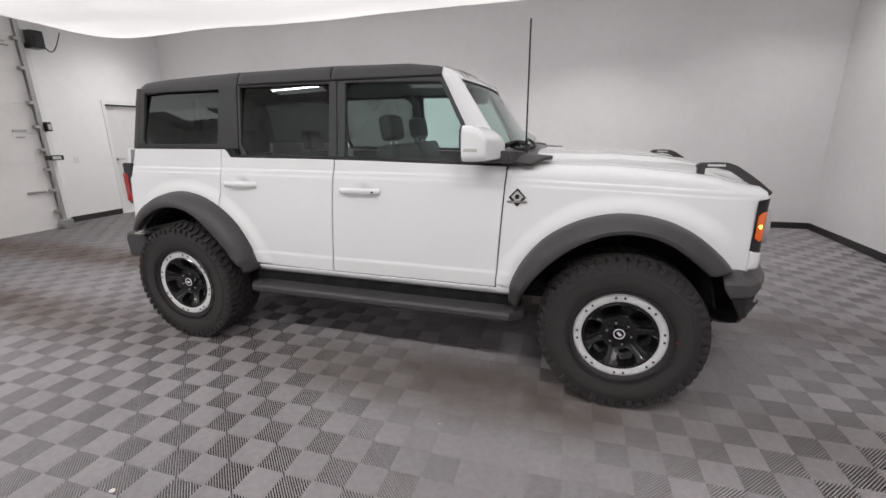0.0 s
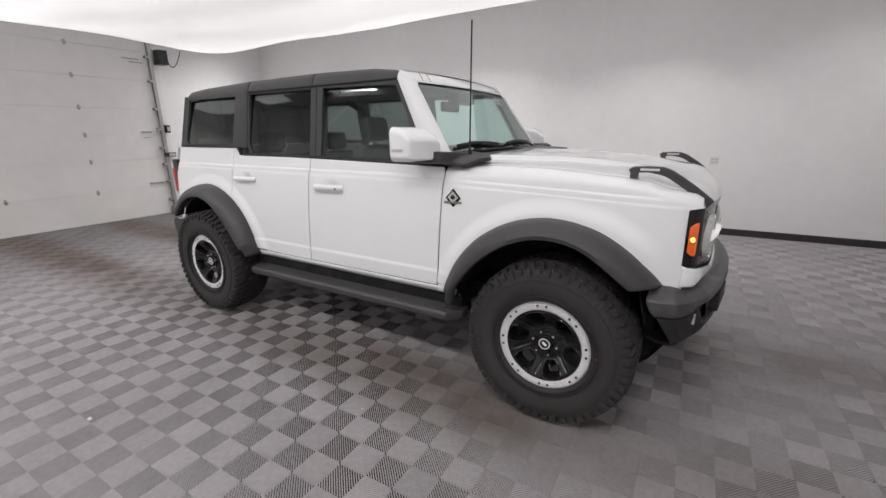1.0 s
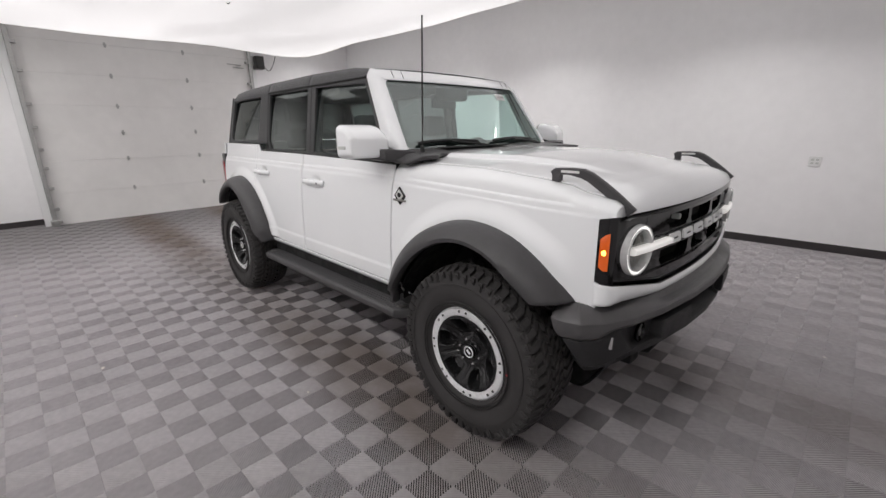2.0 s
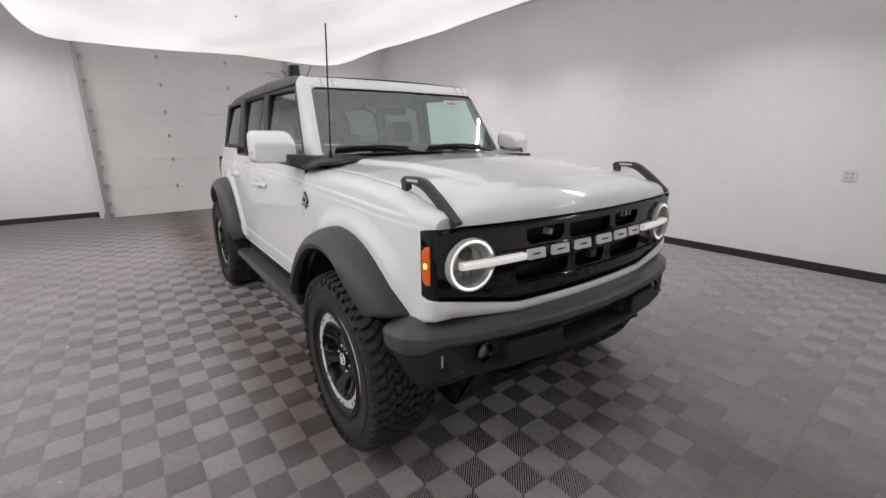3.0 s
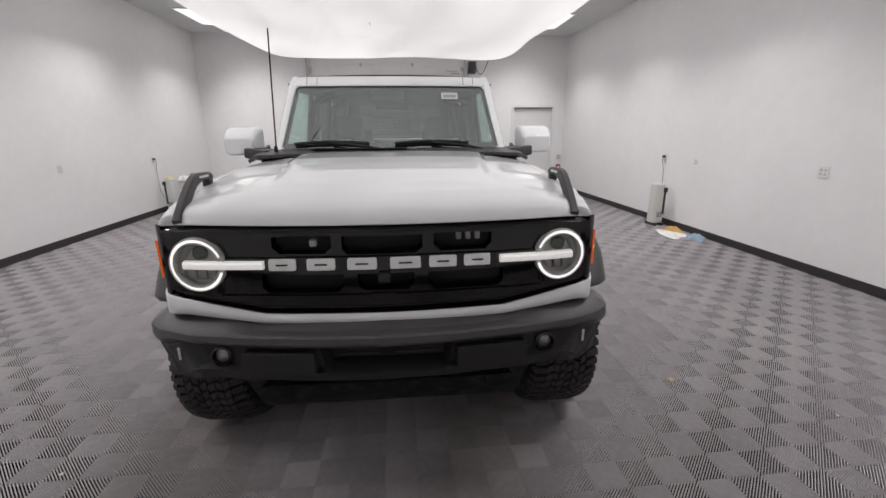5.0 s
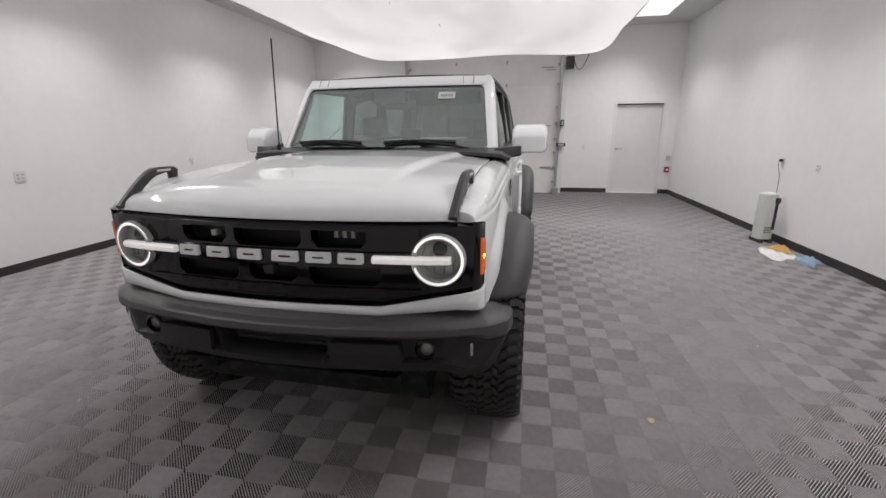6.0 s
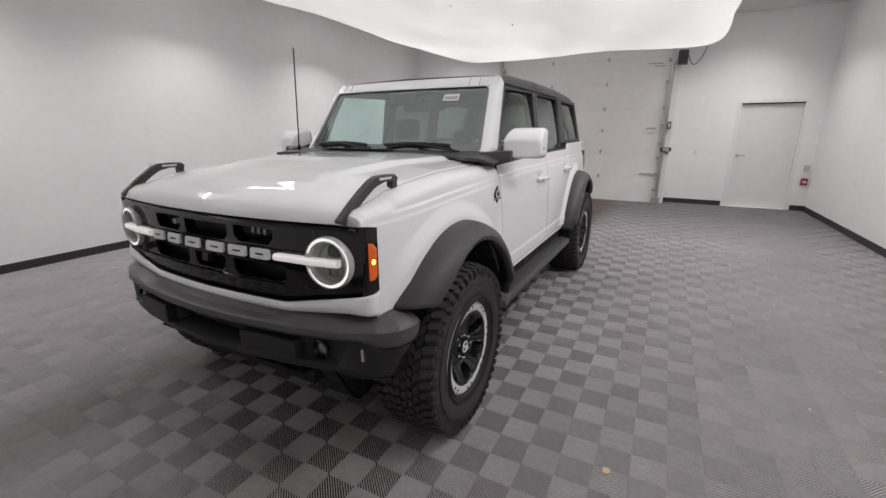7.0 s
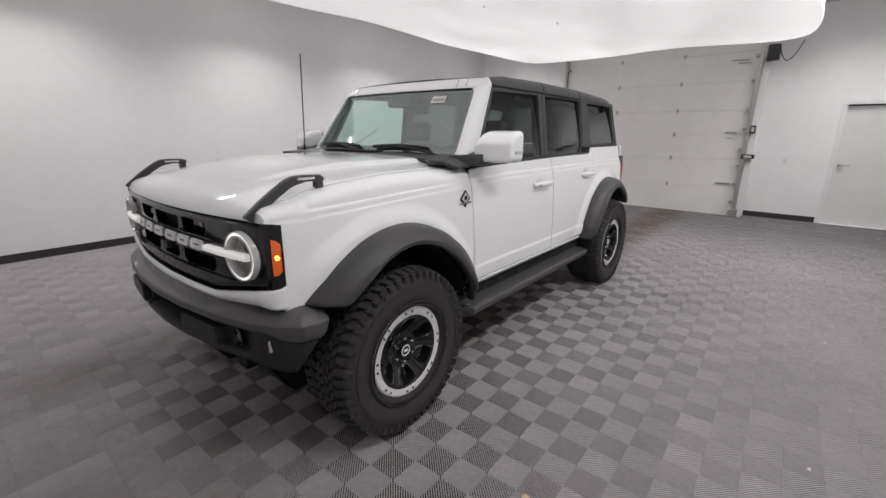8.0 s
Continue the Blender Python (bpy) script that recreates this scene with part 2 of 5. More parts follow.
def sweep(sections, closed=False, caps=True):
    """A skin over a list of rings or strips of points, one after the other."""
    bm = bmesh.new()
    vs = [[bm.verts.new(p) for p in s] for s in sections]
    k = len(vs[0])
    for i in range(len(vs) - 1):
        for j in range(k if closed else k - 1):
            bm.faces.new((vs[i][j], vs[i + 1][j], vs[i + 1][(j + 1) % k], vs[i][(j + 1) % k]))
    if closed and caps:
        bm.faces.new(vs[0][::-1])
        bm.faces.new(vs[-1])
    bmesh.ops.recalc_face_normals(bm, faces=bm.faces)
    return bm


def rounded(w, h, r, n=5):
    """Points of a rounded rectangle about the origin."""
    out = []
    for cx, cy, a0 in ((w / 2 - r, h / 2 - r, 0), (r - w / 2, h / 2 - r, 90), (r - w / 2, r - h / 2, 180), (w / 2 - r, r - h / 2, 270)):
        for k in range(n + 1):
            a = radians(a0 + 90 * k / n)
            out.append((cx + r * math.cos(a), cy + r * math.sin(a)))
    return out


def lerp(x, xs, ys):
    return float(np.interp(x, xs, ys))


def smooth01(a, b, x):
    t = min(1.0, max(0.0, (x - a) / (b - a)))
    return t * t * (3 - 2 * t)


def tracks_and_shade(m):
    """Darker grey towards the garage door, and two brownish wheel tracks from it, deepened with painted shade by the
    front wheel.
    """
    nt = m.node_tree
    b = nt.nodes["Principled BSDF"]
    was = b.inputs["Base Color"].links[0].from_socket
    geo = nt.nodes.new("ShaderNodeNewGeometry")
    xyz = nt.nodes.new("ShaderNodeSeparateXYZ")
    nt.links.new(geo.outputs["Position"], xyz.inputs[0])

    def ramp(src, a, b0, lo, hi):
        mr = nt.nodes.new("ShaderNodeMapRange")
        mr.interpolation_type = "SMOOTHSTEP"
        for key, val in (("From Min", a), ("From Max", b0), ("To Min", lo), ("To Max", hi)):
            mr.inputs[key].default_value = val
        nt.links.new(src, mr.inputs["Value"])
        return mr.outputs[0]

    def calc(op, p, q):
        n = nt.nodes.new("ShaderNodeMath")
        n.operation = op
        for k, val in enumerate((p, q)):
            if isinstance(val, float):
                n.inputs[k].default_value = val
            else:
                nt.links.new(val, n.inputs[k])
        return n.outputs[0]

    bands = None
    for y0 in (0.42, -0.98):
        d = calc("ABSOLUTE", calc("SUBTRACT", xyz.outputs[1], y0), 0.0)
        w = ramp(d, 0.06, 0.50, 1.0, 0.0)
        bands = w if bands is None else calc("MAXIMUM", bands, w)
    along = ramp(xyz.outputs[0], -4.6, -1.4, 1.0, 0.35)
    # deeper beside the front wheel: brown dirt, and the car's shade painted in
    along = calc("MAXIMUM", along, calc("MULTIPLY", ramp(xyz.outputs[0], -1.2, 0.7, 0.35, 0.85), ramp(xyz.outputs[0], 1.3, 2.0, 1.0, 0.2)))
    noise_n = nt.nodes.new("ShaderNodeTexNoise")
    noise_n.inputs["Scale"].default_value = 3.0
    noise_n.inputs["Detail"].default_value = 5.0
    nt.links.new(geo.outputs["Position"], noise_n.inputs["Vector"])
    mask = calc("MULTIPLY", calc("MULTIPLY", bands, along), ramp(noise_n.outputs["Fac"], 0.25, 0.65, 0.55, 1.0))
    # darker grey towards the door, then the brown tracks
    door_grey = calc("MULTIPLY", ramp(xyz.outputs[0], -6.2, -3.0, 0.80, 0.0), ramp(noise_n.outputs["Fac"], 0.2, 0.6, 0.8, 1.0))
    for amount, tone in ((door_grey, (0.165, 0.156, 0.160, 1)), (mask, (0.15, 0.119, 0.103, 1))):
        mix = nt.nodes.new("ShaderNodeMix")
        mix.data_type = "RGBA"
        nt.links.new(amount, mix.inputs["Factor"])
        nt.links.new(was, mix.inputs["A"])
        mix.inputs["B"].default_value = tone
        was = mix.outputs["Result"]
    nt.links.new(was, b.inputs["Base Color"])


tracks_and_shade(M["tile"])


# ---- the room ----
WEST, EAST, CEIL = -7.15, 4.62, 3.62


def north(x):
    return 4.30 + 0.034 * x


def south(x):
    return -4.56 + 0.008 * x


def slab_wall(name, a, b, z0, z1, away, label, openings=()):
    """A wall from plan point a to b with thickness away from the room, and openings (s0, s1, top) that go through."""
    ax, ay = a
    bx, by = b
    ln = math.hypot(bx - ax, by - ay)
    bm = bmesh.new()

    def block(s0, s1, lo, hi):
        pts = [(ax + (bx - ax) * s / ln, ay + (by - ay) * s / ln) for s in (s0, s1)]
        quad = [pts[0], pts[1], (pts[1][0] + away[0], pts[1][1] + away[1]), (pts[0][0] + away[0], pts[0][1] + away[1])]
        join(bm, prism(quad, lambda u, v, d: (u, v, lo + d), hi - lo))

    s = 0.0
    for s0, s1, top in sorted(openings):
        block(s, s0, z0, z1)
        block(s0, s1, top, z1)
        s = s1
    block(s, ln, z0, z1)
    return tagged(part(name, bm, M["wall"], smooth=0), label, "wall", kind="structure")


slab_wall("wall_north", (WEST - 0.2, north(WEST - 0.2)), (EAST + 0.2, north(EAST + 0.2)), -0.1, CEIL, (0, 0.2), "smooth pale grey painted wall with outlets")
slab_wall("wall_south", (WEST - 0.2, south(WEST - 0.2)), (EAST + 0.2, south(EAST + 0.2)), -0.1, CEIL, (0, -0.2), "smooth pale grey painted wall with outlets")
slab_wall("wall_east", (EAST, south(EAST)), (EAST, north(EAST)), -0.1, CEIL, (0.2, 0), "plain pale grey painted wall")
GD0, GD1 = -2.06, 1.47           # garage door
D0, D1, DT = 2.76, 3.76, 2.02    # side door
sw = south(WEST)
slab_wall("wall_west", (WEST, sw), (WEST, north(WEST)), -0.1, CEIL, (-0.2, 0), "pale grey painted wall with garage door and side door",
          [(D0 - sw, D1 - sw, DT)])
ceiling = part("ceiling", box(WEST - 0.2, EAST + 0.2, -5.0, 4.8, CEIL, CEIL + 0.15), M["ceiling"], smooth=0)
tagged(ceiling, "white painted flat ceiling above the light panel", "ceiling", kind="structure")

# black vinyl baseboards
def baseboard(a, b, inward):
    pts = [a, b, (b[0] + inward[0], b[1] + inward[1]), (a[0] + inward[0], a[1] + inward[1])]
    bm = prism(pts, lambda u, v, d: (u, v, -0.012 + d), 0.108, 0.003)
    tagged(part("baseboard", bm, M["base"]), "black vinyl baseboard along the wall foot", "baseboard", kind="structure")


baseboard((WEST + 0.001, north(WEST) - 0.001), (EAST - 0.001, north(EAST) - 0.001), (0, -0.012))
baseboard((WEST + 0.001, south(WEST) + 0.001), (EAST - 0.001, south(EAST) + 0.001), (0, 0.012))
baseboard((EAST - 0.001, south(EAST) + 0.014), (EAST - 0.001, north(EAST) - 0.014), (-0.012, 0))
baseboard((WEST + 0.001, sw + 0.014), (WEST + 0.001, GD0 - 0.14), (0.012, 0))
baseboard((WEST + 0.001, GD1 + 0.16), (WEST + 0.001, D0 - 0.07), (0.012, 0))
baseboard((WEST + 0.001, D1 + 0.07), (WEST + 0.001, north(WEST) - 0.014), (0.012, 0))


# overhead light panel: a stretched white cloth box lit from inside
def light_panel():
    x0, x1, y0, y1 = -5.74, 2.6, -2.47, 2.20
    cx, cy, a, b = (x0 + x1) / 2, (y0 + y1) / 2, (x1 - x0) / 2, (y1 - y0) / 2
    n = 13.0
    rows = [(i / 14) for i in range(1, 15)] + [1.004, 1.002, 0.996, 0.99]
    lift = [0.0] * 14 + [0.03, 0.09, 0.25, 0.5]

    def at(th, r, up):
        c, s = math.cos(th), math.sin(th)
        k = (abs(c) ** n + abs(s) ** n) ** (-1 / n)
        ripple = 0.012 * math.sin(9 * th) + 0.008 * math.sin(23 * th + 1)
        x, y = cx + (a + ripple) * r * c * k, cy + (b + ripple) * r * s * k
        z = 2.865 + up + (0.016 * math.sin(2.1 * x + 1) * math.cos(1.7 * y) + 0.012 * math.sin(7 * th) * r ** 4 if up < 0.2 else 0) \
            - 0.02 * (1 - r * r) + 0.035 * max(0, r - 0.9) / 0.1
        return (x, y, z)

    m = 180
    bm = bmesh.new()
    mid = bm.verts.new((cx, cy, 2.845))
    rings = [[bm.verts.new(at(2 * math.pi * i / m, r, up)) for i in range(m)] for r, up in zip(rows, lift)]
    for i in range(m):
        bm.faces.new((mid, rings[0][(i + 1) % m], rings[0][i]))
        for j in range(len(rings) - 1):
            bm.faces.new((rings[j][i], rings[j][(i + 1) % m], rings[j + 1][(i + 1) % m], rings[j + 1][i]))
    bmesh.ops.recalc_face_normals(bm, faces=bm.faces)
    top = thing("light_panel", "large glowing white fabric light panel hung below the ceiling", "light panel", (cx, cy, CEIL))
    ob = part("fabric", bm, M["fabric"], top, smooth=60)
    ob.location = (-cx, -cy, -CEIL)
    for x in (x0 + 0.8, cx, x1 - 0.8):
        for y in (y0 + 0.6, y1 - 0.6):
            s = part("hanger", rod([(x - cx, y - cy, -0.3), (x - cx, y - cy, 0.0)], 0.006), M["steel"], top)
    lid = part("tray", box(x0 - cx + 0.15, x1 - cx - 0.15, y0 - cy + 0.15, y1 - cy - 0.15, -0.30, -0.27, 0.005), M["white_plastic"], top)
    for k, (x, y) in enumerate(((-2.6, -0.35), (-1.42, -0.66))):
        bm = rod([(x - cx - 0.03, y - cy, -0.772), (x - cx, y - cy + 0.01, -0.79), (x - cx + 0.035, y - cy + 0.012, -0.776)], 0.005, 6)
        part("hook", bm, M["dark_gap"], top, "small dark hook in the cloth")


light_panel()


def ceiling_light(x, y):
    t = thing("ceiling_light", "flush rectangular white ceiling light, lit", "ceiling light", (x, y, CEIL), "lights along the ceiling sides")
    bm = bmesh.new()
    for sy in (-1, 1):
        join(bm, box(-0.62, 0.62, *sorted((sy * 0.29, sy * 0.315)), -0.016, -0.001, 0.002))
    for sx in (-1, 1):
        join(bm, box(*sorted((sx * 0.60, sx * 0.62)), -0.289, 0.289, -0.016, -0.001, 0.002))
    part("frame", bm, M["trim"], t)
    part("diffuser", box(-0.599, 0.599, -0.289, 0.289, -0.010, -0.002), M["diffuser"], t, "glowing white diffuser")
    lamp = bpy.data.lights.new("lamp", "AREA")
    lamp.shape, lamp.size, lamp.size_y, lamp.spread = "RECTANGLE", 1.18, 0.055, radians(LIGHT_SPREAD)
    lamp.energy, lamp.color = (LIGHT_NORTH if y > 0 else LIGHT_SOUTH) * (LIGHT_EAST if x > 3 else 1.0), (1, 0.98, 0.965)
    ob = new("lamp", lamp)
    ob.parent = t
    ob.location = (0, 0, -0.052)
    ob.rotation_euler = (radians(0 if x > 3 else -11 if y > 0 else 13), 0, 0)     # lamp tilted under its flat diffuser to light the car more than the wall


# last light of each row is unseen, added to brighten the east walls
for x in (-5.75, -3.45, -1.15, 1.45, 3.85):
    ceiling_light(x, 3.11)
for x in (-5.75, -3.20, -0.60, 1.93, 3.95):
    ceiling_light(x, -3.71)


# garage door in five sections, inside face
def garage_door():
    g = thing("garage_door", "closed white sectional garage door with steel tracks and hinges", "garage door", (-6.86, 0, 0), kind="structure")
    cuts = [0.0, 0.53, 1.055, 1.50, 1.945, 2.44, 2.93, 3.2]
    for a, b in zip(cuts, cuts[1:]):
        bm = box(-0.045, 0.0, GD0, GD1, a + 0.0008, b - 0.0008, 0.0015)
        part("panel", bm, M["panel_door"], g, smooth=0)
    for y in (-0.89, 0.28):
        for z in cuts[1:-1]:
            bm = box(0.0, 0.012, y - 0.016, y + 0.016, z - 0.04, z + 0.04, 0.003)
            join(bm, box(0.01, 0.024, y - 0.026, y + 0.026, z - 0.01, z + 0.01, 0.003))
            part("hinge", bm, M["steel"], g)
    for side, y in ((-1, GD0 - 0.02), (1, GD1 + 0.02)):
        bm = box(0.03, 0.075, y - 0.028, y + 0.028, 0.0, 3.15, 0.004)
        join(bm, box(-0.29, 0.03, y + side * 0.03 - 0.003, y + side * 0.03 + 0.003, 0.0, 3.15))
        part("track", bm, M["steel"], g, "galvanised vertical track")
        for z in (0.06, 0.28, 0.62, 0.95, 1.25, 1.6, 1.95, 2.44, 2.85):
            bm = box(0.0, 0.09, y - side * 0.05 - 0.04, y - side * 0.05 + 0.04, z - 0.022, z + 0.022, 0.004)
            part("roller_bracket", bm, M["steel"], g)
        bm = box(-0.285, 0.0, y + side * 0.035 if side > 0 else y - 0.13, y + 0.13 if side > 0 else y - 0.035, -0.01, 3.2)
        part("jamb", bm, M["trim"], g, "pale painted jamb")
    part("bottom_seal", box(-0.04, 0.01, GD0, GD1, -0.012, 0.002), M["base"], g)
    part("lock_plate", box(0.0, 0.015, 1.14, 1.32, 1.53, 1.56, 0.003), M["steel"], g)
    part("lock_plate", box(0.0, 0.012, 1.17, 1.28, 1.44, 1.455, 0.003), M["steel"], g)
    part("slide_bolt", box(0.0, 0.03, 1.12, 1.36, 0.60, 0.625, 0.004), M["steel"], g)
    part("notice", box(0.0, 0.003, 1.12, 1.34, 1.46, 1.525), M["white_plastic"], g)
    part("spring_bracket", rod([(0.02, 1.05, 2.80), (0.02, 1.32, 2.795)], 0.008), M["steel"], g)
    part("spring_bracket", rod([(0.02, 1.16, 2.745), (0.02, 1.36, 2.74)], 0.008), M["steel"], g)


garage_door()


def opener():
    t = thing("door_opener", "black wall-mounted garage door opener with hanging cable", "door opener", (-6.86, 1.65, 2.86))
    part("housing", box(0.0, 0.2, -0.085, 0.085, -0.125, 0.125, 0.015), M["black_box"], t)
    part("cover", box(0.2, 0.225, -0.06, 0.06, -0.1, 0.07, 0.01), M["black_box"], t)
    pts = [(0.1, 0.08 + 0.30 * s, 0.06 - 0.95 * s * (1 - s) * (1.25 - 0.5 * s) + 0.1 * s) for s in (k / 14 for k in range(15))]
    part("cable", rod(pts, 0.008, 6), M["dark_gap"], t, "thin grey hanging cable")
    part("arm", box(0.03, 0.06, -0.16, -0.08, -0.06, 0.13, 0.005), M["steel"], t)


opener()


def track_box(y, z, w, h, name, label):
    t = thing(name, label, "control box", (-6.78, y, z))
    part("case", box(-0.07, 0.045, -w / 2, w / 2, -h / 2, h / 2, 0.008), M["black_box"], t)
    part("face", box(0.045, 0.05, -w * 0.3, w * 0.3, -h * 0.3, h * 0.3, 0.001), M["grey_plastic"], t)


track_box(1.56, 1.125, 0.2, 0.075, "sensor_box", "small black box with grey face on door track")
track_box(1.565, 1.60, 0.07, 0.14, "junction_box", "small dark junction box on the door track")
tagged(part("door_foot_block", box(-6.86, -6.70, 1.42, 1.56, 0.0, 0.14, 0.008), M["steel"]), "steel foot block at door track", "bracket")
tagged(part("door_foot_block", box(-6.86, -6.70, -2.14, -2.03, 0.0, 0.10, 0.008), M["steel"]), "steel foot block at door track", "bracket")


# side door
def side_door():
    g = thing("door_1", "closed plain grey flush door with lever handle", "door", (WEST, (D0 + D1) / 2, 0), kind="structure")
    h = (D1 - D0) / 2
    leaf = part("door_leaf", box(-0.105, -0.06, -h + 0.012, h - 0.012, 0.006, DT - 0.014, 0.003), M["door"], g)
    for s in (-1, 1):
        part("door_frame", box(-0.12, 0.012, s * h - 0.012 if s > 0 else -h - 0.05, h + 0.05 if s > 0 else -h + 0.012, 0, DT - 0.012, 0.004), M["trim"], g)
    part("door_frame", box(-0.12, 0.016, -h - 0.05, h + 0.05, DT - 0.012, DT + 0.05, 0.004), M["trim"], g)
    part("head_seal", box(-0.06, -0.03, -h + 0.012, h - 0.012, DT - 0.034, DT - 0.013), M["dark_gap"], g, "dark head seal")
    bm = lathe([(0.0, 0.0), (0.028, 0.0), (0.028, 0.01), (0.012, 0.014), (0.012, 0.05), (0.0, 0.05)], 20, "z")
    bm.transform(pose(-0.06, -h + 0.085, 1.016, 0, 90, 0))
    join(bm, box(-0.02, 0.0, -h + 0.075, -h + 0.21, 1.007, 1.026, 0.006))
    part("handle", bm, M["steel"], leaf, "brushed steel lever handle")
    part("threshold", box(-0.12, 0.03, -h, h, -0.012, 0.005, 0.002), M["trim"], g, "pale threshold strip")
    part("backing", box(-0.19, -0.125, -h - 0.01, h + 0.01, -0.1, DT + 0.01), M["dark_gap"], g)


side_door()


# outlets and small wall fittings
def outlet(x, wall, z, w=0.115, h=0.115, gang=2, plug=False):
    sgn = -1 if wall == "n" else 1
    y = north(x) if wall == "n" else south(x)
    t = thing("wall_outlet", "white wall outlet plate" + (" with a black plug in it" if plug else ""), "outlet", (x, y, z))
    part("plate", box(-w / 2, w / 2, *sorted((sgn * 0.001, sgn * 0.009)), -h / 2, h / 2, 0.003), M["white_plastic"], t)
    for k in range(gang):
        cx = (k - (gang - 1) / 2) * 0.046
        for cz in (-0.02, 0.02):
            part("socket", box(cx - 0.014, cx + 0.014, *sorted((sgn * 0.009, sgn * 0.0115)), cz - 0.011, cz + 0.011, 0.001), M["grey_plastic"], t)
    if plug:
        part("plug", box(-0.018, 0.018, *sorted((sgn * 0.0115, sgn * 0.05)), 0.0, 0.035, 0.005), M["black_box"], t)


outlet(-0.33, "n", 1.05)
outlet(2.18, "n", 1.056)
outlet(-2.2, "n", 1.02, 0.07, 0.07, 1)
outlet(-2.90, "n", 1.04, 0.08, 0.12, 1, True)
outlet(-0.06, "s", 1.025)
outlet(-2.55, "s", 1.005, 0.08, 0.12, 1)
outlet(-4.75, "s", 0.985, 0.08, 0.12, 1, True)
t = thing("wall_plate", "blank white wall plate beside the garage door", "wall plate", (WEST, 2.1, 1.05))
part("plate", box(0.001, 0.008, -0.035, 0.035, -0.057, 0.057, 0.003), M["white_plastic"], t)
part("screw", box(0.008, 0.0095, -0.004, 0.004, -0.004, 0.004), M["steel"], t)


def alarm_box():
    t = thing("fire_alarm_box", "small red fire alarm box under a grey bell", "fire alarm", (WEST, 3.965, 0.555))
    part("case", box(0.001, 0.065, -0.05, 0.05, -0.065, 0.065, 0.01), M["red"], t)
    part("bell", box(0.001, 0.05, -0.045, 0.045, 0.20, 0.31, 0.012), M["grey_plastic"], t, "grey square bell")
    part("label_plate", box(0.065, 0.0675, -0.03, 0.03, -0.02, 0.02), M["white_plastic"], t)


alarm_box()


# portable heaters against the walls
def heater(x, y, turn, edge, label):
    """edge: the side, -1 or 1, on which the black strip sits."""
    t = thing("portable_heater", label, "heater", (x, y, 0), "portable heaters")
    t.rotation_euler = (0, 0, turn)
    bm = prism(rounded(0.175, 0.18, 0.045), lambda u, v, d: (u * (1.06 - 0.12 * d), v, 0.045 + d), 0.60, 0.012)
    part("body", bm, M["heater_shell"], t)
    part("top_cap", prism(rounded(0.13, 0.13, 0.035), lambda u, v, d: (u, v, 0.642 + d), 0.012, 0.004), M["white_plastic"], t)
    ex = edge * 0.058
    part("grille_strip", box(ex - 0.016, ex + 0.016, -0.102, -0.080, 0.18, 0.54, 0.006), M["black_box"], t, "black vertical strip")
    part("knob", box(ex - 0.028, ex + 0.028, -0.118, -0.080, 0.53, 0.60, 0.012), M["black_box"], t)
    for sx in (-1, 1):
        part("foot", box(sx * 0.06 - 0.02, sx * 0.06 + 0.02, -0.115, 0.115, 0.0, 0.05, 0.008), M["dark_gap"], t)
    for k in range(4):
        z = 0.14 + 0.022 * k
        part("vent_slot", box(-0.045, 0.045, -0.0925, -0.0885, z, z + 0.009, 0.001), M["dark_gap"], t)


def cord(name, pts, label):
    tagged(part(name, rod(pts, 0.0045, 6), M["cord"]), label, "power cord")


heater(-2.70, 4.02, radians(100), 1, "pale grey portable heater with black strip by wall")
cord("power_cord", [(-2.90, north(-2.9) - 0.045, 1.05), (-2.895, north(-2.9) - 0.055, 1.0), (-2.885, north(-2.9) - 0.02, 0.86), (-2.87, north(-2.9) - 0.015, 0.45), (-2.82, north(-2.9) - 0.02, 0.2), (-2.79, 4.06, 0.13)], "thin grey power cord hanging from wall outlet")
heater(-4.72, -4.33, radians(78), -1, "pale grey portable heater with yellow cloth on top")
cord("power_cord", [(-4.75, south(-4.75) + 0.045, 0.995), (-4.757, south(-4.75) + 0.055, 0.95), (-4.78, south(-4.75) + 0.02, 0.80), (-4.80, south(-4.75) + 0.015, 0.4), (-4.80, -4.48, 0.15), (-4.77, -4.40, 0.12)], "thin grey power cord hanging from wall outlet")


def cloth(name, x, y, z, w, d, h, material, label, seed):
    """A crumpled cloth."""
    r = random.Random(seed)
    ph = [r.uniform(0, 6) for _ in range(6)]

    def at(u, v):
        a, q = 2 * math.pi * u, v
        rad = q * (1 + 0.22 * math.sin(3 * a + ph[0]) + 0.12 * math.sin(5 * a + ph[1]))
        hh = h * (1 - q ** 2) ** 0.6 * (0.75 + 0.35 * math.sin(4 * a + ph[2]) * q + 0.2 * math.sin(9 * q + ph[3])) if q < 1 else 0
        return (x + 0.5 * w * rad * math.cos(a), y + 0.5 * d * rad * math.sin(a), z + max(0.002, hh))

    tagged(part(name, grid(at, 36, 9, True), material, thick=0.004), label, "cloth")


cloth("yellow_cloth", -4.72, -4.33, 0.654, 0.15, 0.14, 0.03, M["yellow"], "folded yellow cloth on the portable heater", 3)
cloth("white_rag", -2.02, 3.9, 0.0, 0.5, 0.34, 0.05, M["rag"], "crumpled white rag on the tiled floor", 5)
cloth("tan_cloth", -2.10, 3.96, 0.045, 0.3, 0.2, 0.06, M["tan"], "crumpled tan cloth lying on white rag", 8)
cloth("blue_rag", -1.72, 4.07, 0.0, 0.26, 0.2, 0.08, M["blue"], "crumpled pale blue rag beside the wall", 9)
cloth("white_rag", -6.15, -4.02, 0.0, 0.62, 0.42, 0.05, M["rag"], "crumpled white rag on the tiled floor", 11)


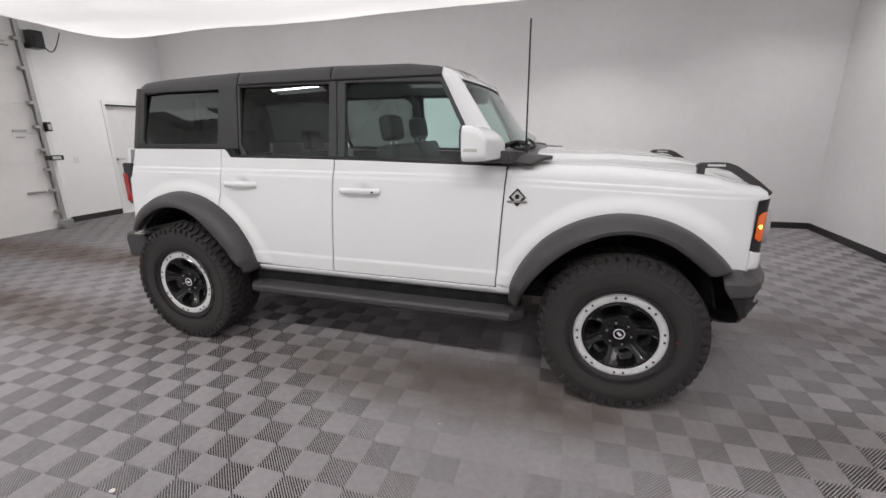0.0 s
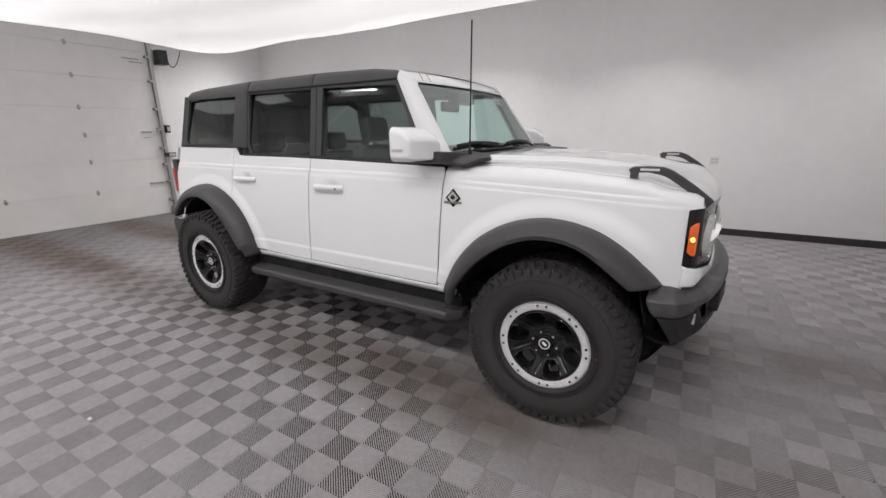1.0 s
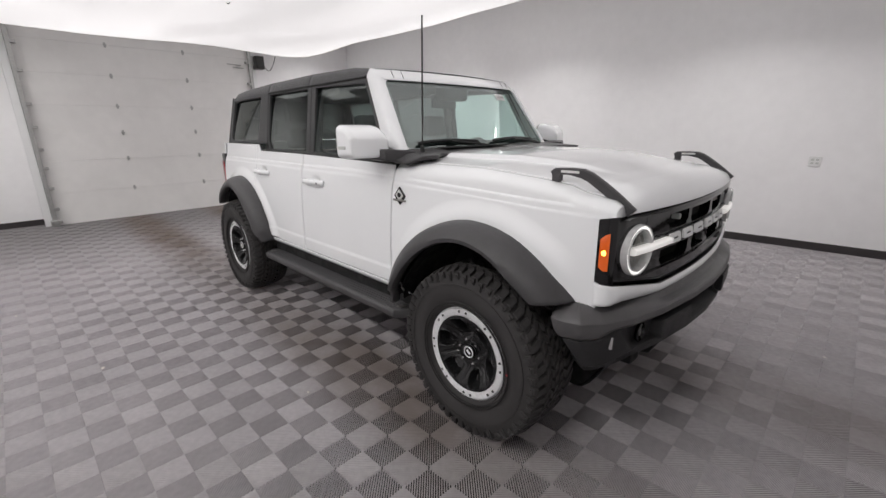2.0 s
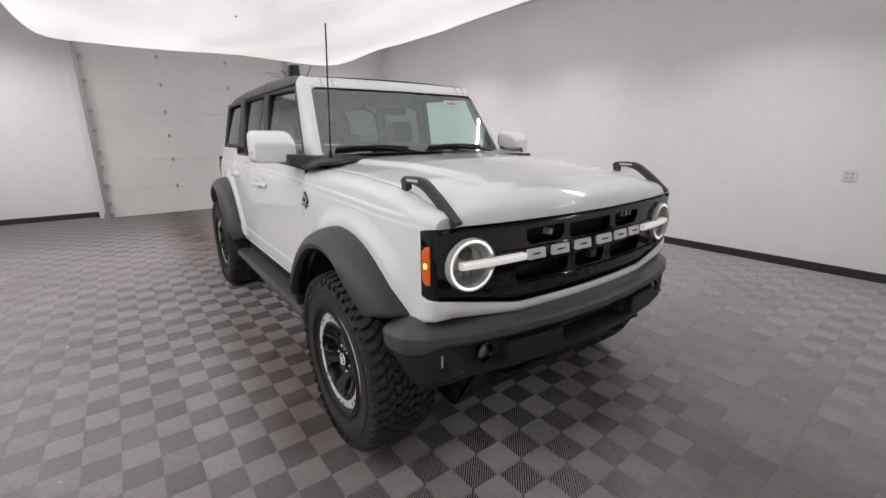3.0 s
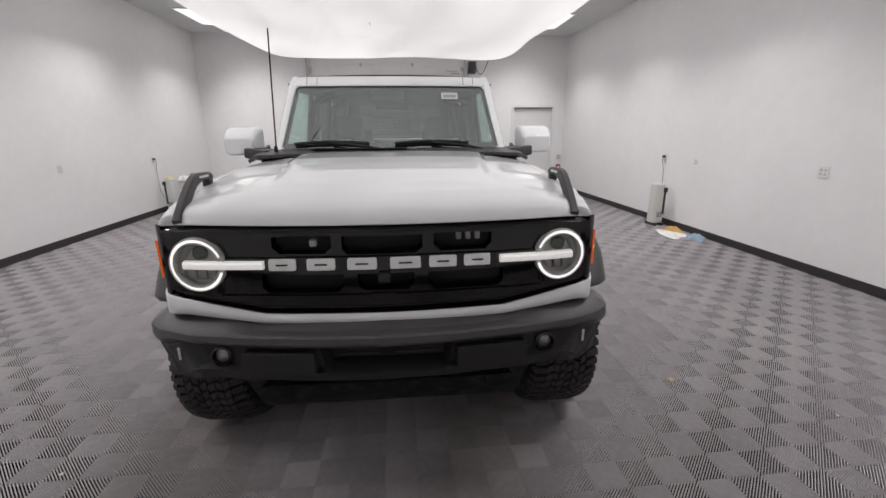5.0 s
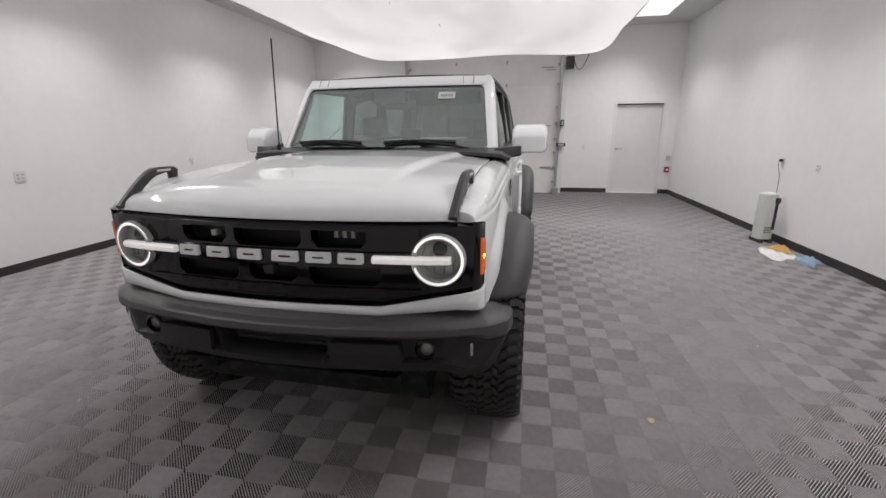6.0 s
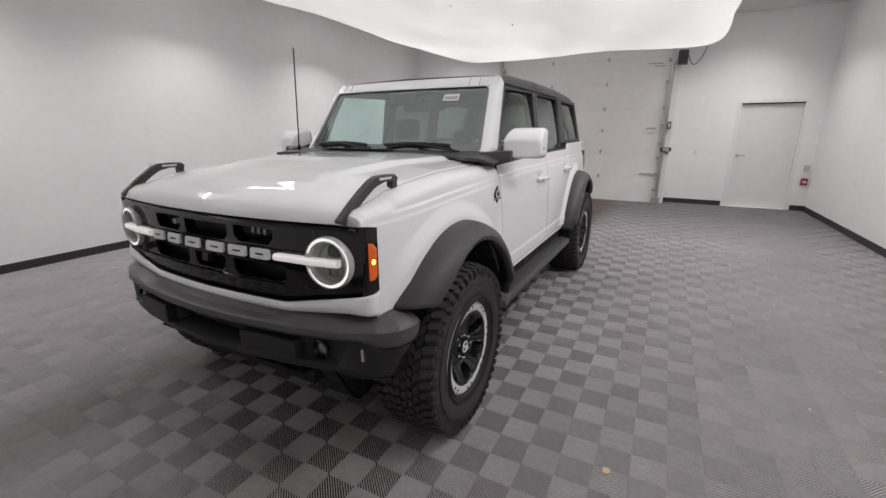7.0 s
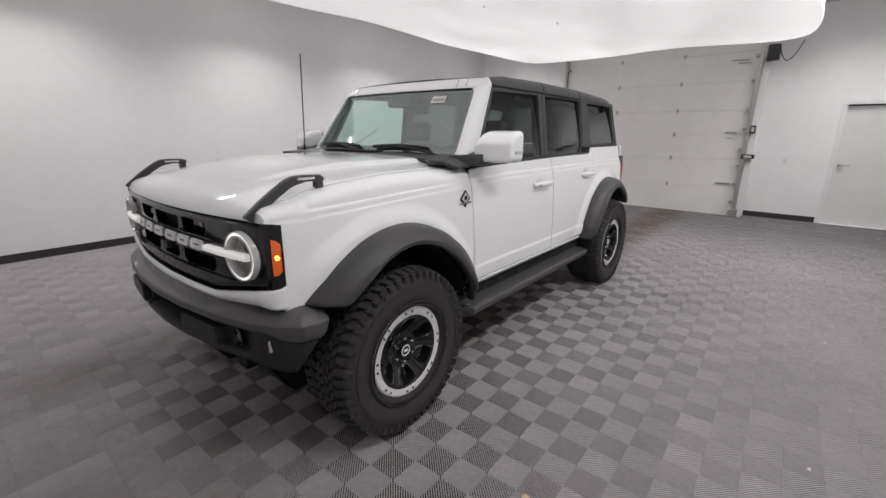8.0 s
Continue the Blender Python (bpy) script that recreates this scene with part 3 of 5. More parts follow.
def drawers(x, y):
    t = thing("drawer_cart", "white three-drawer plastic cart with cloudy drawers", "drawer cart", (x, y, 0))
    bm = box(-0.17, 0.17, -0.17, 0.17, 0.56, 0.585, 0.01)
    for sx in (-1, 1):
        for sy in (-1, 1):
            join(bm, box(sx * 0.155 - 0.013, sx * 0.155 + 0.013, sy * 0.155 - 0.013, sy * 0.155 + 0.013, 0.0, 0.565))
    for z in (0.02, 0.20, 0.38):
        join(bm, box(-0.165, 0.165, -0.165, 0.165, z, z + 0.016))
    part("frame", bm, M["white_plastic"], t)
    for z in (0.04, 0.22, 0.40):
        d = part("drawer", box(-0.138, 0.138, -0.14, 0.172, z, z + 0.145, 0.012), M["clear_drawer"], t, "cloudy plastic drawer")
        part("pull", box(-0.05, 0.05, 0.172, 0.19, z + 0.115, z + 0.135, 0.004), M["white_plastic"], d)


drawers(-5.18, -4.22)
cloth("orange_cloth", -5.20, -4.16, 0.585, 0.14, 0.14, 0.12, M["orange"], "small crumpled orange cloth on the drawer cart", 13)
cloth("grey_rag", -5.12, -4.28, 0.585, 0.20, 0.16, 0.09, M["rag"], "crumpled pale rag on the drawer cart", 17)


def crate():
    t = thing("storage_box", "small dark grey storage box with a handle", "box", (-5.75, -4.25, 0))
    part("body", box(-0.17, 0.17, -0.16, 0.16, 0.0, 0.27, 0.05, seg=4), M["dark_gap"], t)
    part("lid", box(-0.15, 0.15, -0.14, 0.14, 0.262, 0.31, 0.02, seg=3), M["black_box"], t)
    part("handle", rod([(-0.1, 0.165, 0.14), (-0.09, 0.2, 0.15), (0.09, 0.2, 0.15), (0.1, 0.165, 0.14)], 0.012), M["black_box"], t)


crate()


# bits of debris on the tiles
def debris(x, y, size, material, name, label, seed):
    r = random.Random(seed)
    pts = [(size * (0.5 + 0.3 * r.random()) * math.cos(a) * 1.3, size * (0.5 + 0.3 * r.random()) * math.sin(a)) for a in (k * math.pi / 4 for k in range(8))]
    bm = prism(pts, lambda u, v, d: (x + u, y + v, 0.0015 + d + (u * u + v * v) * 4), size * 0.18)
    tagged(part(name, bm, material), label, "debris")


debris(1.501, 1.668, 0.028, M["leaf"], "dry_leaf", "small curled dry tan leaf on the floor", 1)
for k, (x, y, s) in enumerate(((-0.62, -2.2, 0.016), (1.9, 2.35, 0.012), (0.5, 2.6, 0.012), (0.6, -1.38, 0.01), (1.95, -1.5, 0.012), (-0.2, 3.1, 0.014),
                              (2.35, 3.0, 0.012), (-2.2, -2.6, 0.012), (2.7, 1.2, 0.012), (2.5, -1.7, 0.01), (-1.2, 2.7, 0.014), (1.0, -2.1, 0.01))):
    debris(x, y, s, M["crumb"], "floor_crumb", "tiny pale crumb lying on floor tiles", 20 + k)


# ---- the car: x ahead, y to its left, wheels on the tiles ----
WB, HUB_Z, HUB_Y = 1.4745, 0.432, 0.83
suv = thing("suv", "white four-door off-road SUV with black roof, flares and bumpers", "car")


def side_y(x, z):
    """Half width of the lower body."""
    if z > 0.85:
        y = 0.868 - 0.030 * ((z - 0.85) / 0.47) ** 2
    else:
        y = 0.868 - 0.016 * ((0.85 - z) / 0.3) ** 2
    if x < -0.4:
        y -= 0.05 * min(1.3, (-0.4 - x) / 1.6) ** 1.5
    if x > 1.7:
        y -= 0.035 * ((x - 1.7) / 0.32) ** 2
    zc = lerp(x, [-1.0, 0.42, 0.84, 1.435, 1.95], [1.243, 1.241, 1.226, 1.207, 1.187])
    y -= 0.008 * smooth01(zc, zc + 0.008, z) + 0.004 * smooth01(zc - 0.030, zc - 0.022, z)
    y += 0.006 * (1 - smooth01(0.688, 0.702, z))
    for wx in (WB, -WB):
        d = math.hypot(x - wx, z - HUB_Z)
        if z > 0.62:
            y += 0.022 * (1 - smooth01(0.655, 0.745, d)) * (1 - smooth01(1.86, 2.0, abs(x)))
    return y


def belt(x):
    return lerp(x, [-1.0, -0.25, 0.82], [1.326, 1.322, 1.296])


ARCH = 0.60


def arch_low(x, low):
    for wx in (WB, -WB):
        if abs(x - wx) < ARCH:
            low = max(low, HUB_Z + math.sqrt(ARCH ** 2 - (x - wx) ** 2))
    return low


DENT = {"front_door": (-0.045, 1.150), "rear_door": (-0.955, 1.165)}


def side_panel(name, s, x0, x1, low, top, nu=72, nv=90, lean=0.06, label=""):
    def at(u, v):
        xn = x0 + (x1 - x0) * u
        lo = min(arch_low(xn, low), top(xn) - 0.02)
        z = lo + (top(xn) - lo) * v
        x = xn + lean * (z - 1.0)
        dent = 0.020 * math.exp(-((x - DENT[name][0]) / 0.050) ** 2 - ((z - DENT[name][1]) / 0.026) ** 2) if name in DENT else 0.0
        if name == "quarter_panel":
            x += 0.045 * smooth01(1.18, 1.378, z) * (1 - u)
        return (x, s * (side_y(x, z) - dent), z)
    return part(name, grid(at, nu, nv), M["paint"], suv, label, thick=0.009, bevel=0.003, smooth=30)


def door_handle(s, x0, x1, z, door):
    y = side_y((x0 + x1) / 2, z)
    ym = y + 0.034
    pts = [(x0, s * (y + 0.004), z), (x0 + 0.03, s * ym, z + 0.002), (x1 - 0.05, s * ym, z + 0.002), (x1, s * (y + 0.006), z)]
    bm = rod(pts, 0.015, 10, 1.25)
    part("door_handle", bm, M["paint"], door)


HOOD_Y = 0.742


# hood with a raised middle and a rounded nose
def nose_x(y):
    """Front edge of hood and grille in plan."""
    y = abs(y)
    return 2.162 - 0.050 * (y / 0.675) ** 2 - (0.02 * ((y - 0.80) / 0.032) ** 2 if y > 0.80 else 0)


def hood_z(x, y):
    back = nose_x(y) - 0.004 - x
    q = abs(y) / HOOD_Y
    z = lerp(x, [0.95, 1.4, 1.75, 1.95, 2.2], [1.338, 1.330, 1.302, 1.283, 1.262])
    z -= lerp(back, [0.0, 0.015, 0.05, 0.12, 0.22, 0.4], [0.105, 0.074, 0.044, 0.018, 0.005, 0.0])
    z -= 0.028 * q ** 3 * smooth01(0, 0.25, back)
    if 1.86 < x < 2.10:
        z -= 0.020 * math.sin(math.pi * (x - 1.86) / 0.24) * smooth01(0.72, 1.0, q)
    half = lerp(x, [0.95, 1.75], [0.56, 0.44])
    z += 0.020 * (1 - smooth01(half - 0.025, half + 0.025, abs(y))) * (1 - smooth01(1.55, 2.0, x))
    return z


def hood_at(u, v):
    y = -HOOD_Y + 2 * HOOD_Y * v
    x = 0.955 + (nose_x(y) - 0.004 - 0.955) * u
    return (x, y, hood_z(x, y))



def hood_edge(x):
    return hood_z(x, HOOD_Y) - 0.003


def shoulder(x):
    return min(1.240, hood_edge(x) - 0.045)



def fender(s):
    """Front wing: side, rounded shoulder and the shelf along the hood."""
    n_side, n_round = 70, 9

    def at(u, v):
        j = round(v * (n_side + n_round))
        xn = 0.815 + (2.082 - 0.815) * u
        sh = max(shoulder(xn), 1.166)
        lo = arch_low(xn, 0.57)
        if xn > WB:
            lo = max(lo, 0.80)
        if xn > 2.042:
            lo = max(lo, lerp(xn, [2.042, 2.052], [0.80, 1.158]))
        lo = min(lo, sh - 0.004)
        if u > 0.9999:
            j_y = side_y(2.082, 1.16) - (side_y(2.082, 1.16) - HOOD_Y) * max(0, j - n_side) / n_round
            return (2.083, s * j_y, 1.160)
        if j <= n_side:
            z = lo + (sh - lo) * j / n_side
            x = xn + 0.06 * (z - 1.0) * (1 - u)
            return (x, s * side_y(x, z), z)
        q = (j - n_side) / n_round
        x = xn + 0.06 * (sh - 1.0) * (1 - u)
        y0 = side_y(x, sh)
        top = max(hood_edge(x), sh + 0.004)
        a = q * math.pi / 2
        return (x, s * (y0 - (y0 - HOOD_Y - 0.003) * (1 - math.cos(a)) ** 0.9), sh + (top - sh) * math.sin(a) ** 0.9)

    return part("fender", grid(at, 150, n_side + n_round), M["paint"], suv, thick=0.008, smooth=40)


def rear_top(x):
    return lerp(x, [-2.05, -1.12, -1.075], [1.378, 1.378, 1.325]) if x < -1.075 else belt(x)


for s in (1, -1):
    fender(s)
    fd = side_panel("front_door", s, -0.262, 0.808, 0.605, belt)
    rd = side_panel("rear_door", s, -1.150, -0.268, 0.605, rear_top)
    side_panel("quarter_panel", s, -2.03, -1.156, 0.72, lambda x: 1.378)
    door_handle(s, -0.195, 0.066, 1.137, fd)
    door_handle(s, -1.095, -0.84, 1.152, rd)
    part("lock_cylinder", box(0.03, 0.042, *sorted((s * (side_y(0, 1.137) + 0.044), s * (side_y(0, 1.137) + 0.050))), 1.131, 1.143, 0.002), M["black_box"], fd)
    # sill under the doors
    part("sill", grid(lambda u, v: (-0.93 + 1.85 * u, s * (0.866 - 0.05 * v ** 2), 0.600 - 0.055 * v), 20, 4), M["paint"], suv, thick=0.008)
    part("sill_guard", box(-0.95, 0.93, *sorted((s * 0.70, s * 0.822)), 0.42, 0.55, 0.01), M["under"], suv)


# wheel arch flares with dark liners
def flare(s, wx, a0, a1, inner, outer, cut=0.0, cut_end=0.0):
    """From a0 to a1 degrees; inner and outer give radii by angle, cut turns the inner edge of the first end back."""
    secs, lin = [], []
    n = 56
    for i in range(n + 1):
        a = a0 + (a1 - a0) * i / n
        ri, ro = inner(a), outer(a)
        end = min(1, 7 * i / n, 7 * (1 - i / n))
        end = 0.72 + 0.28 * end

        def p(r, y):
            f = min(1, max(0, (r - ri) / (ro - ri))) if r > 0.3 else 1
            aa = radians(a + (1 - f) * (cut * (1 - i / n) ** 3 - cut_end * (i / n) ** 3))
            x, z = wx + r * math.cos(aa), HUB_Z + r * math.sin(aa)
            yb = side_y(x, z) if z < 1.2 else 0.85
            yy = yb - 0.01 + (y - 0.855) * (0.6 + 0.4 * end) if y > 0.87 else y
            return (x, s * yy, z)

        d = ro - ri
        secs.append([p(ri + 0.012, 0.93), p(ri, 0.97), p(ri + 0.006, 0.990), p(ri + 0.022, 0.995), p(ri + 0.45 * d, 0.982), p(ri + 0.78 * d, 0.955),
                     p(ri + 0.95 * d, 0.915), p(ro, 0.878), p(ro + 0.002, 0.84)])
        lin.append([p(ri + 0.010, 0.9), p(ri + 0.03, 0.80), p(ri + 0.03, 0.5), p(0.05, 0.46)])
    part("wheel_arch_flare", sweep(secs), M["cladding"], suv, "black moulded plastic flare", thick=0.006, smooth=50)
    part("wheel_liner", sweep(lin), M["under"], suv, thick=0.005)


def r_in(a):
    return 0.548 + 0.012 * math.cos(radians(4 * (a - 90))) - 0.014 * (1 - smooth01(40, 75, a))


def r_out_front(a):
    return lerp(a, [36, 50, 70, 95, 130, 160, 172], [0.620, 0.620, 0.634, 0.643, 0.645, 0.632, 0.612])


for s in (1, -1):
    flare(s, WB, 38, 169, r_in, r_out_front, 8)
    part("inner_guard", grid(lambda u, v: (1.86 + 0.06 * u - 0.03 * v, s * (0.86 - 0.30 * v), 0.60 + 0.24 * (1 - u)), 4, 4), M["under"], suv, thick=0.01)
    flare(s, -WB, 13, 146, r_in, lambda a: lerp(a, [13, 45, 90, 120, 146], [0.615, 0.642, 0.655, 0.648, 0.625]), 0, 8)


hood = part("hood", grid(hood_at, 60, 110), M["paint"], suv, thick=0.01, bevel=0.003, smooth=40)

# black trim strips along the hood edge that rise into sight bars
def sight_bar(s):
    pts = [(1.770, HOOD_Y, 1.300), (1.784, HOOD_Y, 1.311), (1.85, HOOD_Y - 0.001, 1.314), (1.905, HOOD_Y - 0.002, 1.312), (1.935, HOOD_Y - 0.003, 1.301)]
    for k in range(1, 8):
        q = k / 7
        pts.append((1.935 + 0.172 * q, HOOD_Y - 0.003 - 0.012 * q, 1.301 - 0.126 * q + 0.006 * math.sin(math.pi * q)))
    secs = []
    for i, (x, y, z) in enumerate(pts):
        a, b = pts[max(0, i - 1)], pts[min(len(pts) - 1, i + 1)]
        d = Vector((b[0] - a[0], 0, b[2] - a[2])).normalized()
        nrm = Vector((-d.z, 0, d.x))
        w, h, lowr = 0.0155, 0.013, (1.1 if i < 3 else 1.8)
        c = Vector((x, s * y, z))
        ring = []
        for yy, hh in ((-w, -h * lowr), (-w, h * 0.6), (-w * 0.6, h), (w * 0.6, h), (w, h * 0.6), (w, -h * lowr)):
            ring.append(c + Vector((0, yy, 0)) + nrm * hh)
        secs.append(ring)
    bar = part("hood_sight_bar", sweep(secs, True), M["cladding"], suv, "black hood-corner sight bar")
    part("sight_foot", box(1.771, 1.806, *sorted((s * 0.742 - 0.0150, s * 0.742 + 0.0150)), hood_edge(1.79) - 0.01, 1.304, 0.003), M["cladding"], bar)
    part("slot", box(1.812, 1.892, *sorted((s * 0.741 - 0.0175, s * 0.741 + 0.0175)), 1.307, 1.317, 0.002), M["white_plastic"], bar)


sight_bar(1)
sight_bar(-1)

# cowl below the windscreen
def cowl_at(u, v):
    y = -0.858 + 1.716 * v
    q = abs(y) / 0.858
    xb = 0.80 - 0.06 * q ** 4
    xf = 0.965 + 0.10 * smooth01(0.70, 0.87, q) - 0.10 * smooth01(0.89, 1.0, q)
    x = xb + (xf - xb) * u
    z = 1.368 - 0.022 * u - 0.006 * q ** 2 - 0.032 * smooth01(0.92, 1.0, q)
    return (x, y, z)


part("cowl", grid(cowl_at, 10, 60), M["cladding"], suv, thick=0.02, bevel=0.003)
part("cowl_vent", box(0.82, 0.90, -0.5, 0.1, 1.374, 1.380, 0.002), M["seal"], suv)


TOPZ = 1.800


# glasshouse sides
def G(x, z):
    inset = 0.030 + 0.034 * smooth01(-1.10, -1.02, x)
    return side_y(min(max(x, -2.05), 0.8), 1.32) - inset - (0.1292 - inset) / 0.48 * (z - 1.32)


# windscreen, its white frame and header
def screen(y, z, off=0.0):
    x = 0.768 - 0.70 * (z - 1.38) + 0.06 * (1 - (y / 0.72) ** 2)
    return (x + off, y, z)


def screen_half(z):
    return 0.707 - 0.152 * (z - 1.38)


def pillar(s):
    rows = []
    for k in range(15):
        z = 1.335 + (1.792 - 1.335) * k / 14
        yi = screen_half(z)
        yo = G(0.6, z) + 0.004
        xr = 0.430 + 0.555 * (1.76 - z)
        x = screen(yi, z)[0]
        w = yo - yi
        rows.append([(x - 0.012, s * (yi - 0.004), z), (x + 0.012, s * yi, z), (x + 0.008, s * (yi + 0.45 * w), z), (x - 0.010, s * (yi + 0.80 * w), z),
                     (x - 0.034, s * (yo - 0.002), z), (0.5 * (x - 0.034 + xr), s * (yo + 0.003), z), (xr, s * yo, z), (xr, s * (yo - 0.05), z)])
    return part("windscreen_pillar", sweep(rows), M["paint"], suv, thick=0.008, smooth=60)


pillar(1)
pillar(-1)


# header over the screen, wrapped round both corners to the roof
low = [(screen(0.64 * k / 12, 1.778)[0] + 0.004, 0.64 * k / 12) for k in range(13)] + [(0.474, 0.660), (0.468, 0.679), (0.455, 0.692), (0.438, 0.700), (0.420, 0.7025)]
high = [(screen(0.625 * k / 12, 1.850)[0] - 0.040, 0.625 * k / 12) for k in range(13)] + [(0.412, 0.642), (0.413, 0.655), (0.416, 0.664), (0.419, 0.670), (0.420, 0.673)]
secs = []
for k, sy in [(k, -1) for k in range(17, 0, -1)] + [(k, 1) for k in range(18)]:
    (ax, ay), (bx, by) = low[k], high[k]
    turn = max(0.0, (k - 12) / 5) * math.pi / 2
    sec = []
    for u in (0.0, 0.15, 0.35, 0.55, 0.75, 0.9, 1.0):
        b = 0.016 * math.sin(math.pi * min(1, 0.12 + 0.88 * u)) ** 0.8
        sec.append((ax + (bx - ax) * u + b * math.cos(turn), sy * (ay + (by - ay) * u + b * math.sin(turn) * 0.6), 1.778 + (1.848 - 1.778) * u))
    sec.append((bx - 0.03, sy * max(0, by - 0.02), 1.850))
    secs.append(sec)
part("windscreen_header", sweep(secs), M["paint"], suv, thick=0.006, smooth=60)
for y in (-0.57, -0.50, 0.50, 0.57):
    part("header_seam", rod([Vector(screen(y, z, 0.017)) for z in (1.79, 1.805, 1.82, 1.838)], 0.0016, 6), M["seal"], suv)


# rounded corners of the screen opening, top and bottom
for s in (1, -1):
    for z0, up, r in ((1.781, -1, 0.050), (1.375, 1, 0.030)):
        arc = [(r * (1 - math.cos(k * math.pi / 12)), r * (1 - math.sin(k * math.pi / 12))) for k in range(7)]
        pts = []
        for d, e in [(0.0, 0.0)] + arc:
            z = z0 + up * e
            pts.append((screen_half(z) - d, z))
        part("screen_corner", prism(pts, lambda y, z, d: screen(s * y, z, 0.002 + d), 0.008, 0.002), M["paint"], suv)


def screen_glass(u, v):
    z = 1.365 + 0.43 * u
    w = screen_half(z)
    return screen(-w + 2 * w * v, z, 0.0)


part("windscreen", grid(screen_glass, 8, 24), M["screen"], suv, "clear green-tinted windscreen", smooth=60)
def frit(z0, z1, w0, w1, off=-0.006):
    return grid(lambda u, v: screen((w0 + (w1 - w0) * v), z0 + (z1 - z0) * u, off), 3, 24)


part("screen_border", frit(1.748, 1.79, -0.645, 0.645), M["seal"], suv)
part("screen_border", frit(1.36, 1.408, -0.71, 0.71), M["seal"], suv)
for s in (1, -1):
    bm = grid(lambda u, v: screen(s * (screen_half(1.37 + 0.415 * u) - 0.030 * v), 1.37 + 0.415 * u, -0.006), 10, 2)
    part("screen_border", bm, M["seal"], suv)
tag = part("window_sticker", grid(lambda u, v: screen(0.34 + 0.115 * v, 1.688 + 0.046 * u, 0.006), 2, 4), M["white_plastic"], suv, "white paper sticker with dark bars")
for k in range(5):
    part("print_bar", grid(lambda u, v: screen(0.358 + 0.018 * k + 0.009 * v, 1.702 + 0.017 * u, 0.0085), 1, 1), M["bar_ink"], tag)
part("sensor_housing", box(0.44, 0.535, -0.15, 0.09, 1.675, 1.785, 0.02), M["cabin"], suv)
part("rear_view_mirror", box(0.36, 0.39, -0.12, 0.12, 1.63, 1.70, 0.012), M["cabin"], suv)

# wipers
for y0, y1 in ((-0.62, -0.14), (0.02, 0.50)):
    pts = [Vector(screen(y0 + (y1 - y0) * k / 8, 1.405 + 0.012 * math.sin(k / 8 * math.pi), 0.022)) for k in range(9)]
    blade = part("wiper", rod(pts, 0.011, 6), M["seal"], suv)
    arm = [Vector(screen(y1 + 0.10, 1.365, 0.035)), Vector(screen(y1 - 0.02, 1.39, 0.04)), Vector(screen((y0 + y1) / 2, 1.412, 0.032))]
    part("wiper_arm", rod(arm, 0.009, 6), M["seal"], blade)


# roof in three black panels
def roof_z(x):
    return lerp(x, [-2.05, -1.7, -1.0, -0.3, 0.2, 0.44], [1.822, 1.845, 1.862, 1.866, 1.856, 1.826])


def roof_panel(x0, x1, nu, rise=0.0):
    def at(u, v):
        x = x0 + (x1 - x0) * u
        q = 2 * v - 1
        w = roof_half(x)
        e = abs(q)
        yy = w * math.copysign(1 - (1 - e) ** 1.0, q)
        z = roof_z(x) + rise + 0.012 + 0.014 * (1 - q * q) - 0.088 * max(0, (e - 0.90) / 0.10) ** 2.6
        if x < -1.92:
            z -= 0.06 * ((-1.92 - x) / 0.105) ** 2
        return (x + (0.035 * (1 - q * q) if x > 0.3 else 0), yy, z)
    return part("roof_panel", grid(at, nu, 60), M["roof"], suv, "black textured hard-top panel", thick=0.012, bevel=0.004, smooth=50)


def roof_half(x):
    return side_y(min(x, 0.4), 1.32) - 0.122


roof_panel(-0.305, 0.415, 16)
roof_panel(-1.03, -0.312, 14)
roof_panel(-2.025, -1.037, 20, 0.002)
part("roof_groove", grid(lambda u, v: (-1.0 - 0.9 * u, -0.55 + 1.1 * v, roof_z(-1.0 - 0.9 * u) + 0.022 + 0.002 * math.sin(u * 3)), 6, 6), M["roof"], suv, thick=0.006)


def ring_side(name, s, outer, inner, material, off=0.0, label=""):
    """A flat frame between two loops of (x, z), on the leaning side."""
    bm = bmesh.new()
    n = len(outer)
    a = [bm.verts.new((x, s * (G(x, z) + off), z)) for x, z in outer]
    b = [bm.verts.new((x, s * (G(x, z) + off), z)) for x, z in inner]
    for i in range(n):
        j = (i + 1) % n
        bm.faces.new((a[i], a[j], b[j], b[i]))
    bmesh.ops.recalc_face_normals(bm, faces=bm.faces)
    return part(name, bm, material, suv, label, thick=0.022, bevel=0.003)


def pane_side(s, quad, material, label):
    """A slightly bowed pane between four corners (x, z): low rear, low front, high front, high rear."""
    (ax, az), (bx, bz), (cx, cz), (dx, dz) = quad

    def at(u, v):
        x = (ax + (bx - ax) * u) * (1 - v) + (dx + (cx - dx) * u) * v
        z = (az + (bz - az) * u) * (1 - v) + (dz + (cz - dz) * u) * v
        bow = 0.0015 * (1 - (2 * u - 1) ** 2) + 0.019 * (1 - (1 - (1.775 - z) / 0.45) ** 2)
        return (x, s * (G(x, z) - 0.0165 + bow), z)
    return part("window_glass", grid(at, 16, 12), material, suv, label, smooth=60)


